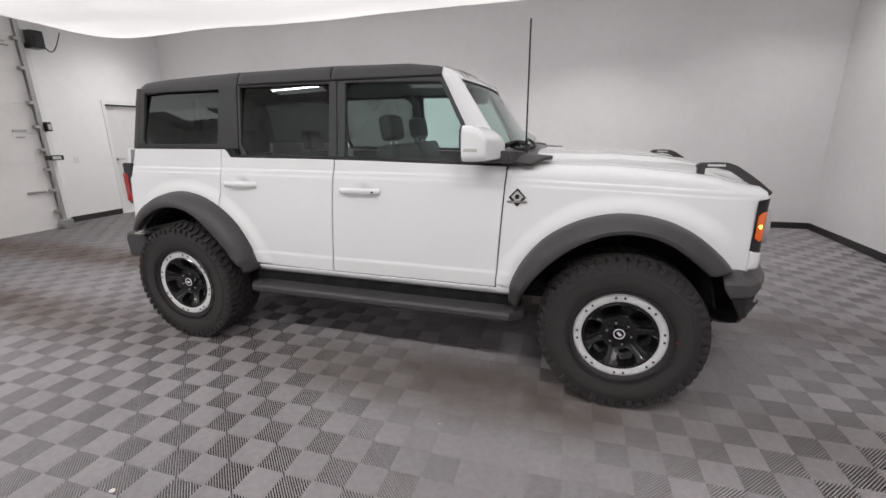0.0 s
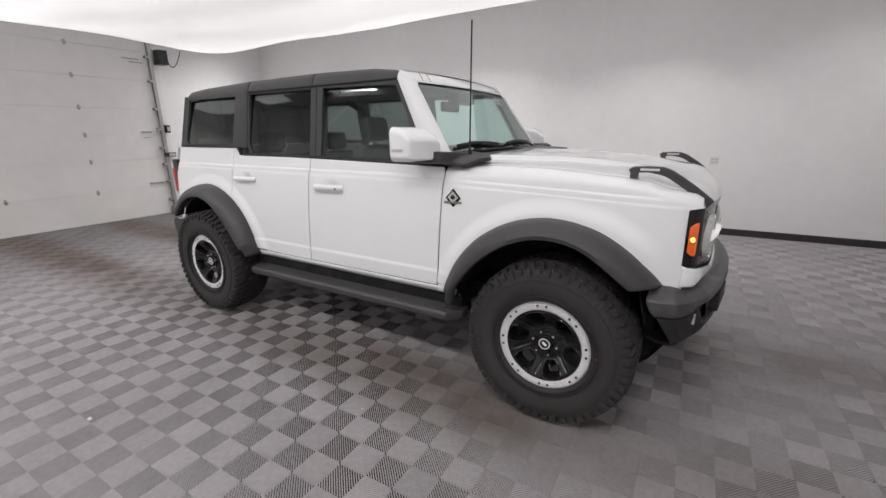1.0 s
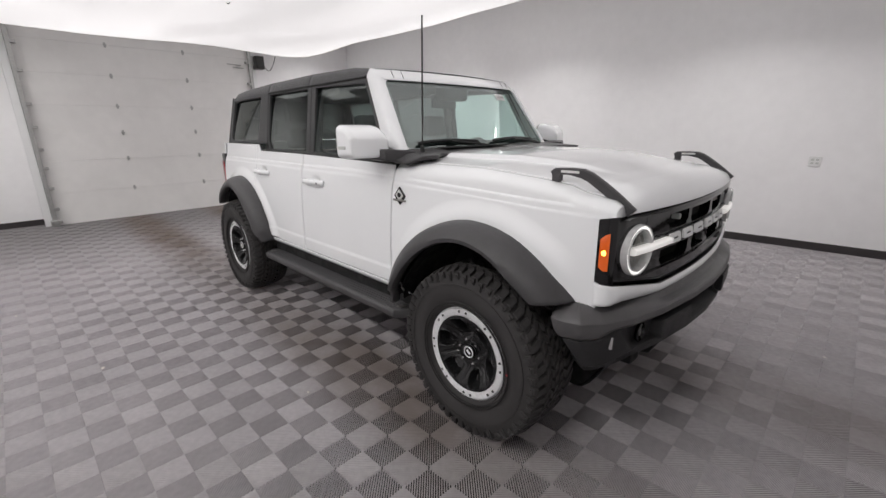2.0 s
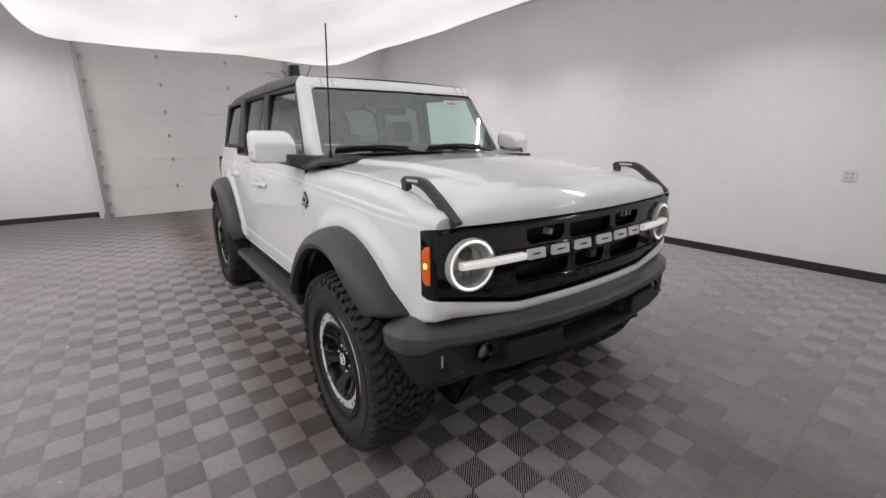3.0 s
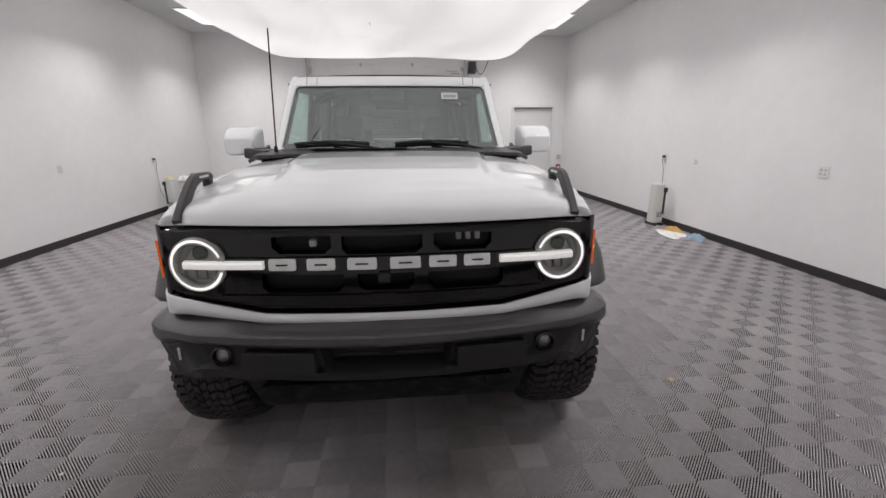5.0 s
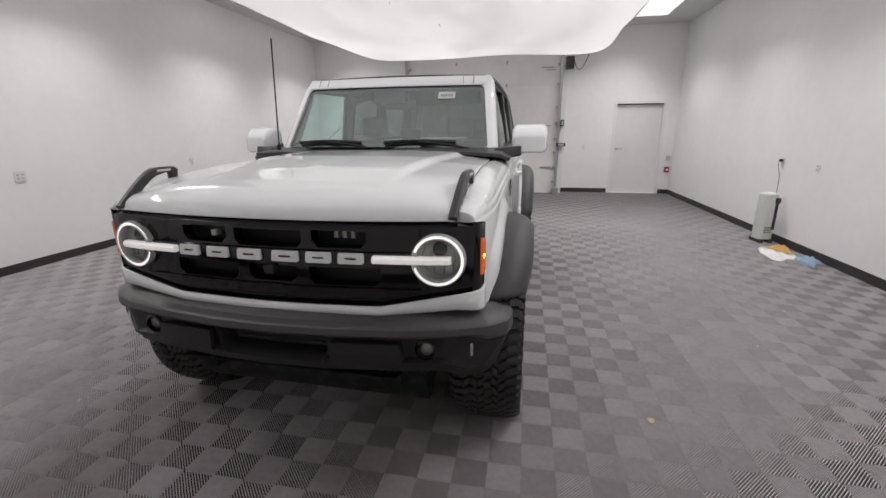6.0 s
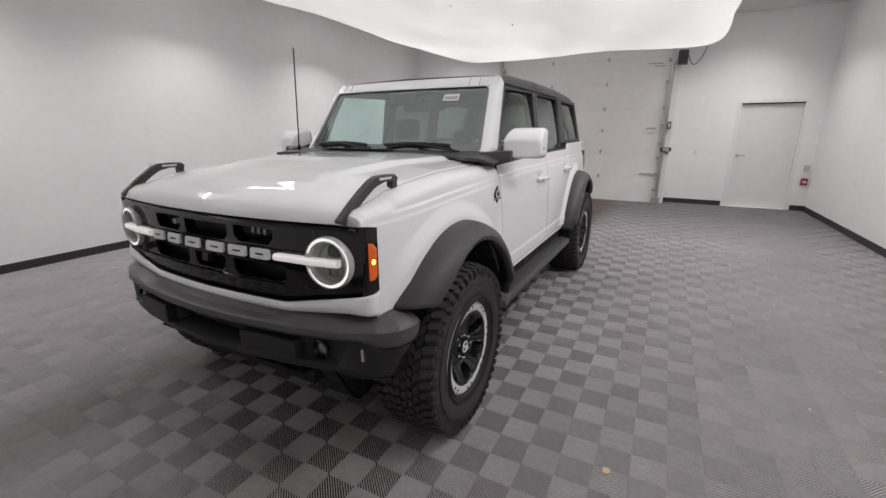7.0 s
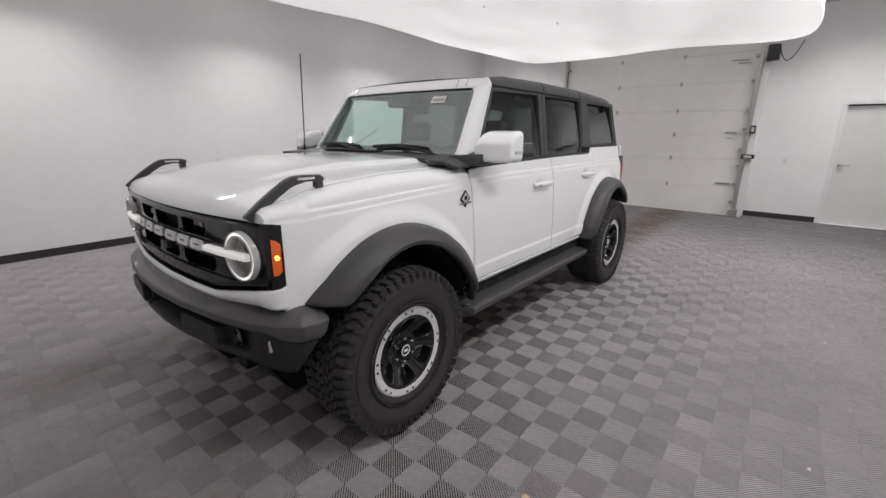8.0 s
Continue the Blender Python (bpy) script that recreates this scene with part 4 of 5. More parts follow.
for s in (1, -1):
    fo = [(-0.258, 1.318), (0.74, 1.296), (0.655, 1.36), (0.420, TOPZ), (-0.258, TOPZ)]
    fi = [(-0.206, 1.332), (0.655, 1.318), (0.622, 1.365), (0.412, 1.762), (-0.202, 1.776)]
    ring_side("window_frame", s, fo, fi, M["roof"], 0.0, "black front window frame")
    pane_side(s, [(-0.212, 1.328), (0.665, 1.312), (0.418, 1.768), (-0.208, 1.782)], M["glass"], "clear front door glass")
    ro = [(-1.028, 1.40), (-1.012, 1.325), (-0.263, 1.318), (-0.263, TOPZ), (-1.028, TOPZ)]
    ri = [(-1.012, 1.41), (-0.958, 1.334), (-0.320, 1.332), (-0.316, 1.776), (-1.008, 1.778)]
    ring_side("window_frame", s, ro, ri, M["roof"], 0.0, "black rear window frame")
    pane_side(s, [(-1.016, 1.329), (-0.315, 1.327), (-0.311, 1.781), (-1.013, 1.783)], M["privacy"], "dark privacy glass")
    qo = [(-1.034, 1.38), (-1.975, 1.38), (-1.995, 1.45), (-1.97, TOPZ), (-1.034, TOPZ)]
    qi = [(-1.190, 1.412), (-1.885, 1.410), (-1.908, 1.44), (-1.892, 1.772), (-1.184, 1.772)]
    ring_side("hardtop_side", s, qo, qi, M["roof"], 0.003, "black textured hard-top side")
    pane_side(s, [(-1.912, 1.405), (-1.185, 1.407), (-1.179, 1.777), (-1.897, 1.777)], M["privacy"], "dark privacy glass")
    part("belt_seal", rod([(x, s * (side_y(x, 1.31) - 0.004), belt(x) + 0.006) for x in (0.80, 0.4, 0.0, -0.4, -0.8, -1.0)], 0.009, 8), M["seal"], suv)
    part("belt_ledge", grid(lambda u, v: (-1.03 + 1.80 * u, s * (side_y(-1.03 + 1.80 * u, 1.31) - 0.003 - 0.075 * v), belt(-1.03 + 1.80 * u) + 0.002 + 0.014 * v), 24, 3), M["seal"], suv, thick=0.004)
    part("roof_seal", rod([(x, s * (G(x, 1.795) + 0.012), 1.797) for x in (0.42, 0.0, -0.5, -1.02)], 0.008, 8), M["seal"], suv)
    # belt filler behind the pillar foot
    part("pillar_foot", prism([(0.70, 1.30), (0.86, 1.30), (0.80, 1.375), (0.70, 1.40)], lambda x, z, d: (x, s * (0.80 + d), z), 0.02, 0.004), M["cladding"], suv)

# tail end
part("tailgate", grid(lambda u, v: (-2.03 - 0.02 * math.sin(math.pi * u) + 0.03 * smooth01(0.72, 1.0, u), -0.79 + 1.58 * v, 0.68 + 0.70 * u), 8, 10), M["paint"], suv, thick=0.03, bevel=0.004)
for s in (1, -1):
    secs = []
    for k in range(9):
        z = 1.378 + (1.806 - 1.378) * k / 8
        yb = G(-1.93, z) + 0.012
        secs.append([(-1.96 + 0.03 * k / 8, s * yb, z), (-1.995 + 0.03 * k / 8, s * (yb - 0.003), z), (-2.015 + 0.03 * k / 8, s * (yb - 0.014), z), (-2.025 + 0.03 * k / 8, s * (yb - 0.035), z), (-2.025 + 0.03 * k / 8, s * (yb - 0.16), z)])
    part("hardtop_corner", sweep(secs), M["roof"], suv, thick=0.01, smooth=60)
part("rear_glass", grid(lambda u, v: (-1.99 + 0.03 * u, -0.6 + 1.2 * v, 1.385 + 0.42 * u), 2, 2), M["hatch"], suv, "dark privacy glass")
for s in (1, -1):
    lamp = part("tail_lamp", box(-2.085, -1.99, *sorted((s * 0.70, s * 0.808)), 0.965, 1.275, 0.014), M["black_box"], suv)
    part("lens", box(-2.092, -2.04, *sorted((s * 0.715, s * 0.814)), 0.985, 1.20, 0.01), M["tail"], lamp, "red tail lens")
part("rear_bumper", box(-2.13, -1.93, -0.86, 0.86, 0.55, 0.75, 0.03), M["cladding"], suv)
for s in (1, -1):
    part("bumper_end", prism([(-2.10, 0.60), (-1.97, 0.58), (-1.92, 0.64), (-1.90, 0.735), (-2.09, 0.75), (-2.115, 0.70)], lambda x, z, d: (x, s * (0.80 + d), z), 0.075, 0.02), M["cladding"], suv)
    part("bumper_trim", box(-2.00, -1.90, *sorted((s * 0.80, s * 0.878)), 0.746, 0.756, 0.003), M["grey_plastic"], suv)


# grille, lamps and fascia
POCKETS = [(-0.398, -0.192, 1.058, 1.120), (-0.150, 0.140, 1.052, 1.118), (0.188, 0.398, 1.058, 1.120),
           (-0.450, -0.152, 0.908, 0.975), (-0.100, 0.108, 0.914, 0.975), (0.165, 0.450, 0.908, 0.975)]


def in_pocket(y, z, y0, y1, z0, z1, cut):
    """Inside a recess whose lower corners are cut off."""
    return y0 < y < y1 and z0 < z < z1 and min(y - y0, y1 - y) + (z - z0) > cut


FRONT = [(nose_x(0.04 * k), 0.04 * k) for k in range(20)] + [(2.091, 0.785), (2.086, 0.806), (2.076, 0.820), (2.062, 0.829), (2.045, 0.834), (2.029, 0.838)]
FRONT_LEN = [0.0]
for a, b in zip(FRONT, FRONT[1:]):
    FRONT_LEN.append(FRONT_LEN[-1] + math.hypot(b[0] - a[0], b[1] - a[1]))


def front_at(t):
    """Plan point of the nose, from the middle (0) round the corner (1 on the left, -1 on the right)."""
    d = abs(t) * FRONT_LEN[-1]
    return lerp(d, FRONT_LEN, [p[0] for p in FRONT]), math.copysign(lerp(d, FRONT_LEN, [p[1] for p in FRONT]), t), d


def bezel_low(d):
    return lerp(d, [0.0, 0.45, 0.78, 0.83, 0.86, 0.882, 0.895, 0.903], [0.824, 0.828, 0.893, 0.902, 0.905, 0.912, 0.93, 0.96])


def bezel_top(d):
    return lerp(d, [0.0, 0.70, 0.84, 0.876, 0.895, 0.903], [1.170, 1.170, 1.163, 1.156, 1.140, 1.115])


def grille_at(u, v):
    x, y, d = front_at(2 * v - 1)
    lo, hi = bezel_low(d), bezel_top(d)
    z = lo + (hi - lo) * u
    if d < 0.8:
        x -= 0.022 * smooth01(0.90, 1.0, u) + 0.014 * (1 - smooth01(0.0, 0.10, u))
    deep = 0
    if abs(y) < 0.62:
        edge = smooth01(0.62, 0.595, abs(y))
        if 1.045 < z < 1.135 or 0.900 < z < 0.988:
            deep = 0.010 * edge
    for y0, y1, z0, z1 in POCKETS:
        if in_pocket(y, z, y0, y1, z0, z1, 0.022):
            deep = 0.055
    for s in (1, -1):
        if math.hypot(y - s * 0.675, z - 1.02) < 0.094 and d < 0.8:
            deep = 0.045
    return (x - deep, y, z)


bm = grid(grille_at, 96, 420)
bm.verts.ensure_lookup_table()
open_faces = [f for f in bm.faces if all(v.co.x < nose_x(v.co.y) - 0.050 for v in f.verts) and abs(f.calc_center_median().y) < 0.5]
bmesh.ops.delete(bm, geom=open_faces, context="FACES")
grille = part("grille", bm, M["gloss"], suv, "gloss black grille panel", smooth=25)
part("grille_core", box(1.96, 2.06, -0.62, 0.62, 0.84, 1.15), M["pit"], suv)
# turn lamps on the corner of the grille panel
for s in (1, -1):
    def lens_at(u, v):
        x, y, d = front_at(s * (1 - (0.043 - 0.034 * v) / FRONT_LEN[-1]))
        e = min(v, 1 - v) * 2
        lo, hi = 0.960 + 0.014 * v - 0.008 * e, 1.104 - 0.022 * v + 0.006 * e
        return (x + 0.003, y + s * 0.004, lo + (hi - lo) * u)
    lamp = part("turn_lamp", grid(lens_at, 8, 6), M["amber"], suv, "amber turn lamp, lit", thick=0.006)
    bm = grid(lambda u, v: (2.054 + 0.011 * v * math.cos(2 * math.pi * u), s * (0.8385 - 0.20 * 0.010 * v * math.cos(2 * math.pi * u) + 0.003 * (1 - v)), 1.030 + 0.013 * v * math.sin(2 * math.pi * u)), 14, 3, True)
    part("bulb", bm, M["amber_bulb"], lamp)

LZ = 1.02
for s in (1, -1):
    cx = nose_x(0.675)
    hl = part("headlamp", lathe([(0.0, -0.046), (0.03, -0.044), (0.036, -0.036), (0.06, -0.034), (0.066, -0.026), (0.08, -0.022), (0.0915, -0.004)], 40, "z"), M["bowl"], suv, "round headlamp with lit white ring")
    hl.matrix_basis = Matrix.Translation((cx + 0.004, s * 0.675, LZ)) @ Euler((0, radians(90), 0)).to_matrix().to_4x4() @ pose(0, 0, 0, -s * 9, 0, 0)
    # halo, open towards the middle of the car
    ring = []
    for k in range(53):
        a = radians(lerp(k, [0, 52], [20, 340]))
        yy, zz = -s * math.cos(a), math.sin(a)
        sec = []
        for rr, dx in ((0.0862, 0.008), (0.0866, 0.0135), (0.0885, 0.015), (0.0935, 0.015), (0.0954, 0.0135), (0.0958, 0.008)):
            y = s * 0.675 + rr * yy
            sec.append((nose_x(0.675) + (nose_x(y) - nose_x(0.675)) * 0.75 + dx, y, LZ + rr * zz))
        ring.append(sec)
    shell = []
    for k in range(65):
        a = 2 * math.pi * k / 64
        sec = []
        for rr, dx in ((0.0795, -0.01), (0.0805, 0.016), (0.083, 0.020), (0.0858, 0.018), (0.086, 0.006), (0.096, 0.006), (0.0962, 0.018), (0.099, 0.019), (0.102, 0.012), (0.103, -0.006)):
            y = s * 0.675 + rr * math.cos(a)
            sec.append((nose_x(0.675) + (nose_x(y) - nose_x(0.675)) * 0.75 + dx, y, LZ + rr * math.sin(a)))
        shell.append(sec)
    part("lamp_ring", sweep(shell), M["frosted"], suv, "frosted lamp ring")
    part("halo", sweep(ring, True), M["led"], suv, "white light ring")
    bm = lathe([(0.0, 0.012), (0.016, 0.010), (0.026, 0.002), (0.028, -0.01), (0.028, -0.04)], 24, "z")
    bm.transform(Matrix.Translation((cx - 0.02, s * 0.675, LZ + 0.036)) @ Euler((0, radians(90), 0)).to_matrix().to_4x4())
    part("projector", bm, M["gloss"], suv)
    bm = bmesh.new()
    for k in range(3):
        join(bm, box(cx - 0.045, cx - 0.014, s * 0.675 - 0.052 + 0.036 * k, s * 0.675 - 0.020 + 0.036 * k, LZ - 0.062, LZ - 0.026, 0.008))
    part("reflector", bm, M["bowl"], suv)
    bar = []
    for k in range(13):
        y = s * lerp(k, [0, 12], [0.722, 0.432])
        x = nose_x(y) + lerp(k, [0, 4, 12], [0.018, 0.022, 0.018])
        bar.append([(x - 0.02, y, LZ - 0.013), (x + 0.003, y, LZ - 0.013), (x + 0.010, y, LZ - 0.006), (x + 0.010, y, LZ + 0.007), (x + 0.003, y, LZ + 0.014), (x - 0.02, y, LZ + 0.014)])
    part("light_bar", sweep(bar, True), M["led_soft"], suv, "white daytime light bar")
    bm = grid(lambda u, v: (nose_x(s * 0.675 + 0.08 * v * math.cos(2 * math.pi * u)) + 0.002, s * 0.675 + 0.082 * v * math.cos(2 * math.pi * u), LZ + 0.082 * v * math.sin(2 * math.pi * u)), 36, 4, True)
    part("lens", bm, M["lens"], suv, "clear headlamp lens")

# six plain pale plates across the grille bar
for yc, w in ((-0.365, 0.098), (-0.226, 0.102), (-0.079, 0.106), (0.078, 0.112), (0.216, 0.102), (0.345, 0.100)):
    bm = prism(rounded(w, 0.042, 0.007), lambda u, v, d: (nose_x(yc + u) + 0.001 + d * (1.0 - 13 * v), yc + u, 1.021 + v), 0.012, 0.002)
    p = part("grille_plate", bm, M["lettering"], suv, "pale raised plate")
    part("plate_slot", box(nose_x(yc) + 0.010, nose_x(yc) + 0.0145, yc - w * 0.22, yc + w * 0.22, 1.0178, 1.0242, 0.001), M["gloss"], p)
part("grille_sensor", box(2.10, 2.135, -0.268, -0.246, 1.080, 1.104, 0.003), M["grey_plastic"], suv)
part("front_camera", box(nose_x(0) - 0.02, nose_x(0) + 0.012, -0.022, 0.022, 0.945, 0.982, 0.006), M["black_box"], suv)
for k in range(3):
    part("marker_lamp", box(2.10, 2.128, 0.27 + 0.035 * k, 0.288 + 0.035 * k, 1.092, 1.122, 0.003), M["disc"], suv)

# white lower lip under the grille
def lip_at(u, v):
    x, y, d = front_at((2 * v - 1) * 0.999)
    z1 = min(bezel_low(d), 0.93) - 0.002
    z0 = lerp(d, [0.0, 0.45, 0.75, 0.86], [0.783, 0.791, 0.824, 0.815])
    return (x + 0.010 * math.sin(math.pi * u) * (1 if d < 0.8 else 0.3), y + math.copysign(0.004, y) * smooth01(0.75, 0.85, d), z0 + (z1 - z0) * u)


part("grille_surround", grid(lip_at, 8, 120), M["paint"], suv, thick=0.008, smooth=60)


# front bumper
def bumper_path(t):
    """Plan point and outward normal along the bumper, t from -1 to 1."""
    pts = [(1.915, 0.940), (1.965, 0.943), (2.03, 0.925), (2.090, 0.860), (2.150, 0.730), (2.198, 0.52), (2.234, 0.25), (2.246, 0.0)]
    full = pts[:-1] + [(2.246, 0.0)] + [(x, -y) for x, y in pts[-2::-1]]
    ln = [0.0]
    for a, b in zip(full, full[1:]):
        ln.append(ln[-1] + math.hypot(b[0] - a[0], b[1] - a[1]))
    d = (t + 1) / 2 * ln[-1]

    def at(d):
        return Vector((lerp(d, ln, [p[0] for p in full]), lerp(d, ln, [p[1] for p in full]), 0))
    p = at(d)
    tn = (at(min(ln[-1], d + 0.03)) - at(max(0, d - 0.03))).normalized()
    return p, Vector((-tn.y, tn.x, 0))


def bumper_profile(y):
    """Offset out from the crest line and height: shelf, crest, face with shade in its colour, and lower lip."""
    a = abs(y)
    cap = smooth01(0.42, 0.62, a)
    end = smooth01(0.78, 0.93, a)
    low = 0.585 - 0.050 * end
    back = 0.040 * end
    n = lerp(a, [0.0, 0.245, 0.26, 0.545, 0.56, 0.74, 0.80, 0.9], [0.11, 0.11, 0.035, 0.035, 0.040, 0.036, 0.010, 0.004])
    mix = lambda p, q: p + (q - p) * cap
    return [(mix(-0.17, -0.19), mix(0.800, 0.816)), (mix(-0.075, -0.11), mix(0.795, 0.812)), (mix(-0.060, -0.070), mix(0.776, 0.803)), (mix(-0.046, -0.035), mix(0.765, 0.786)),
            (mix(-0.005, -0.006), mix(0.762, 0.768)), (0.001, 0.758), (0.003, 0.738 - 0.02 * end), (-0.003, 0.729 - 0.030 * end), (-0.012 - 0.2 * back, 0.723 - 0.036 * end),
            (-n - 0.3 * back, 0.712 - 0.040 * end), (-n - 0.7 * back, low + 0.040), (-0.3 * n - 0.75 * back, low + 0.030), (-0.012 - 0.85 * back, low + 0.020),
            (-0.014 - 0.95 * back, low), (-0.040 - back, low - 0.014), (-0.10 - back, low - 0.035), (-0.19 - back, low - 0.03)]


secs = []
for k in range(241):
    p, nrm = bumper_path(-1 + 2 * k / 240)
    ring = []
    for o, z in bumper_profile(p.y):
        q, nq = bumper_path((-1 + 2 * k / 240) * (1 - 0.75 * max(0.0, 0.74 - z)))
        ring.append(q + nq * o + Vector((0, 0, z)))
    secs.append(ring)
bumper = part("front_bumper", sweep([q[:9] for q in secs]), M["bumper"], suv, "black moulded front bumper", thick=0.010, smooth=24)
# lower skin and pads take the darkened copy, as painted shade
part("lower_valance", sweep([q[8:] for q in secs]), M["bumper_shaded"], bumper, "moulded lower bumper skin, shade put into its colour", thick=0.010, smooth=35)
part("bumper_core", box(1.95, 2.09, -0.66, 0.66, 0.55, 0.74, 0.03), M["under"], suv)
for s in (1, -1):
    def pad(u, v, d):
        return (2.246 - 0.052 * (abs(u) / 0.54) ** 1.5 + d - 0.050, s * u, v + 0.25 * min(0.0, d - 0.05))
    part("bumper_pad", prism([(0.262, 0.612), (0.535, 0.616), (0.548, 0.640), (0.535, 0.702), (0.262, 0.706)], pad, 0.062, 0.010), M["bumper_shaded"], bumper)
    fx = 2.140
    part("fog_lamp_bezel", lathe([(0.038, 0.0), (0.042, 0.012), (0.034, 0.016), (0.027, 0.0)], 24, "z"), M["gloss"], bumper).matrix_basis = Matrix.Translation((fx, s * 0.628, 0.662)) @ Euler((0, radians(90), 0)).to_matrix().to_4x4()
    part("fog_lamp", lathe([(0.0, 0.010), (0.015, 0.008), (0.027, 0.0)], 24, "z"), M["disc"], bumper).matrix_basis = Matrix.Translation((fx, s * 0.628, 0.662)) @ Euler((0, radians(90), 0)).to_matrix().to_4x4()
    part("reflector_strip", box(2.085, 2.112, *sorted((s * 0.796, s * 0.808)), 0.635, 0.688, 0.003), M["chrome"], bumper)
    hook = [(2.09 + 0.03 * math.sin(a), s * (0.40 + 0.045 * math.cos(a)), 0.525 - 0.015 * math.sin(a)) for a in (k * math.pi / 8 for k in range(9))]
    part("tow_hook", rod(hook, 0.008, 8), M["under"], suv)
part("bumper_intake", box(2.09, 2.134, -0.25, 0.25, 0.62, 0.705, 0.004), M["pit"], bumper)
for z in (0.642, 0.672):
    part("intake_bar", box(2.134, 2.146, -0.20, -0.03, z, z + 0.006, 0.002), M["cladding"], bumper)
    part("intake_bar", box(2.134, 2.146, 0.03, 0.20, z, z + 0.006, 0.002), M["cladding"], bumper)
part("skid_plate", grid(lambda u, v: (2.15 - 0.35 * u, -0.5 + v, 0.52 - 0.10 * u), 6, 6), M["under"], suv, thick=0.01)
part("parking_sensor", lathe([(0.0, 0.004), (0.010, 0.003), (0.012, 0.0)], 14, "z"), M["black_box"], bumper).matrix_basis = Matrix.Translation((2.118, 0.74, 0.66)) @ Euler((0, radians(78), radians(25))).to_matrix().to_4x4()

# emblem on the wings: a dark diamond with a pale disc
for s in (1, -1):
    x, z = 0.895, 1.133
    y = side_y(x, z) + 0.004
    em = part("wing_emblem", prism([(x - 0.048, z), (x, z - 0.052), (x + 0.048, z), (x, z + 0.052)], lambda u, v, d: (u, s * (y + d), v), 0.006, 0.002), M["rim"], suv, "dark diamond emblem")
    part("emblem_field", prism([(x - 0.034, z + 0.004), (x, z - 0.030), (x + 0.034, z + 0.004), (x, z + 0.038)], lambda u, v, d: (u, s * (y + 0.005 + d), v), 0.003), M["grey_plastic"], em, "pale grey field")
    part("emblem_disc", prism([(x + 0.013 * math.cos(k * math.pi / 8), z + 0.005 + 0.013 * math.sin(k * math.pi / 8)) for k in range(16)], lambda u, v, d: (u, s * (y + 0.008 + d), v), 0.003), M["rim"], em)
    part("emblem_bar", box(x - 0.055, x + 0.055, *sorted((s * (y + 0.006), s * (y + 0.010))), z - 0.030, z - 0.018, 0.002), M["disc"], em)

# antenna on the right of the cowl
part("antenna", rod([(0.912, -0.704, 1.36), (0.911, -0.70, 1.46), (0.909, -0.69, 1.75), (0.907, -0.679, 2.055)], 0.0045, 8), M["seal"], suv, "thin black mast antenna")
part("antenna_base", lathe([(0.0, 0.06), (0.010, 0.05), (0.014, 0.0)], 14, "z"), M["seal"], suv).location = (0.912, -0.704, 1.345)


# door mirrors
def door_mirror(s):
    MY, MZ = 0.966, 1.424
    loop = rounded(0.222, 0.180, 0.036, 6)
    secs = []
    for d, k, drop in ((0.0, 0.97, 0.0), (0.006, 1.0, 0.0), (0.06, 0.995, 0.003), (0.11, 0.985, 0.014), (0.150, 0.97, 0.034), (0.172, 0.94, 0.050), (0.184, 0.89, 0.058), (0.188, 0.80, 0.062)):
        ring = []
        for u, v in loop:
            lean = drop * smooth01(-0.03, 0.09, v)
            ring.append((0.632 + d * (0.84 - 0.16 * u / 0.109), s * (MY + u * k), MZ + v * k - lean))
        secs.append(ring)
    house = part("door_mirror", sweep(secs, True), M["paint"], suv, "white door mirror housing", smooth=60)
    part("mirror_glass", prism(rounded(0.185, 0.160, 0.045), lambda u, v, d: (0.6245 + d, s * (MY + u), MZ + v), 0.003), M["mirror"], house)
    part("mirror_rim", prism(rounded(0.205, 0.180, 0.05), lambda u, v, d: (0.619 + d, s * (MY + u), MZ + v), 0.004), M["cladding"], house)
    part("mirror_lamp", box(0.645, 0.715, *sorted((s * 1.066, s * 1.0795)), 1.385, 1.402, 0.003), M["grey_plastic"], house)
    arm = []
    for y, x0, x1, z0, z1 in ((0.920, 0.72, 0.850, 1.326, 1.384), (0.89, 0.70, 0.855, 1.320, 1.384), (0.84, 0.70, 0.88, 1.312, 1.380), (0.76, 0.70, 0.93, 1.312, 1.374)):
        arm.append([(x0, s * y, z0), (x1, s * y, z0), (x1 + 0.004, s * y, z0 + 0.02), (x1 - 0.006, s * y, z1), (x0, s * y, z1)])
    part("mirror_arm", sweep(arm, True), M["cladding"], house, bevel=0.006)


door_mirror(1)
door_mirror(-1)


# running boards
def running_board(s):
    def ring(x, w):
        return [(x, s * (0.79), 0.415), (x, s * (0.79 + w * 0.9), 0.415), (x, s * (0.79 + w), 0.435), (x, s * (0.79 + w), 0.462), (x, s * (0.79 + w - 0.012), 0.474), (x, s * 0.79, 0.474)]
    b = part("running_board", sweep([ring(-0.95, 0.09), ring(-0.90, 0.155), ring(0.88, 0.155), ring(0.955, 0.075)], True), M["cladding"], suv, "black moulded running board", bevel=0.005)
    for k in range(5):
        y = 0.82 + 0.024 * k
        part("tread_rib", box(-0.86, 0.84, *sorted((s * y, s * (y + 0.011))), 0.472, 0.478, 0.002), M["cladding"], b)
    for x in (-0.6, 0.1, 0.7):
        part("bracket", box(x - 0.03, x + 0.03, *sorted((s * 0.55, s * 0.80)), 0.43, 0.465, 0.005), M["under"], b)
    part("end_bolt", box(0.86, 0.90, *sorted((s * 0.86, s * 0.90)), 0.474, 0.479, 0.002), M["disc"], b)
    part("end_bolt", box(-0.90, -0.86, *sorted((s * 0.86, s * 0.90)), 0.474, 0.479, 0.002), M["disc"], b)


running_board(1)
running_board(-1)

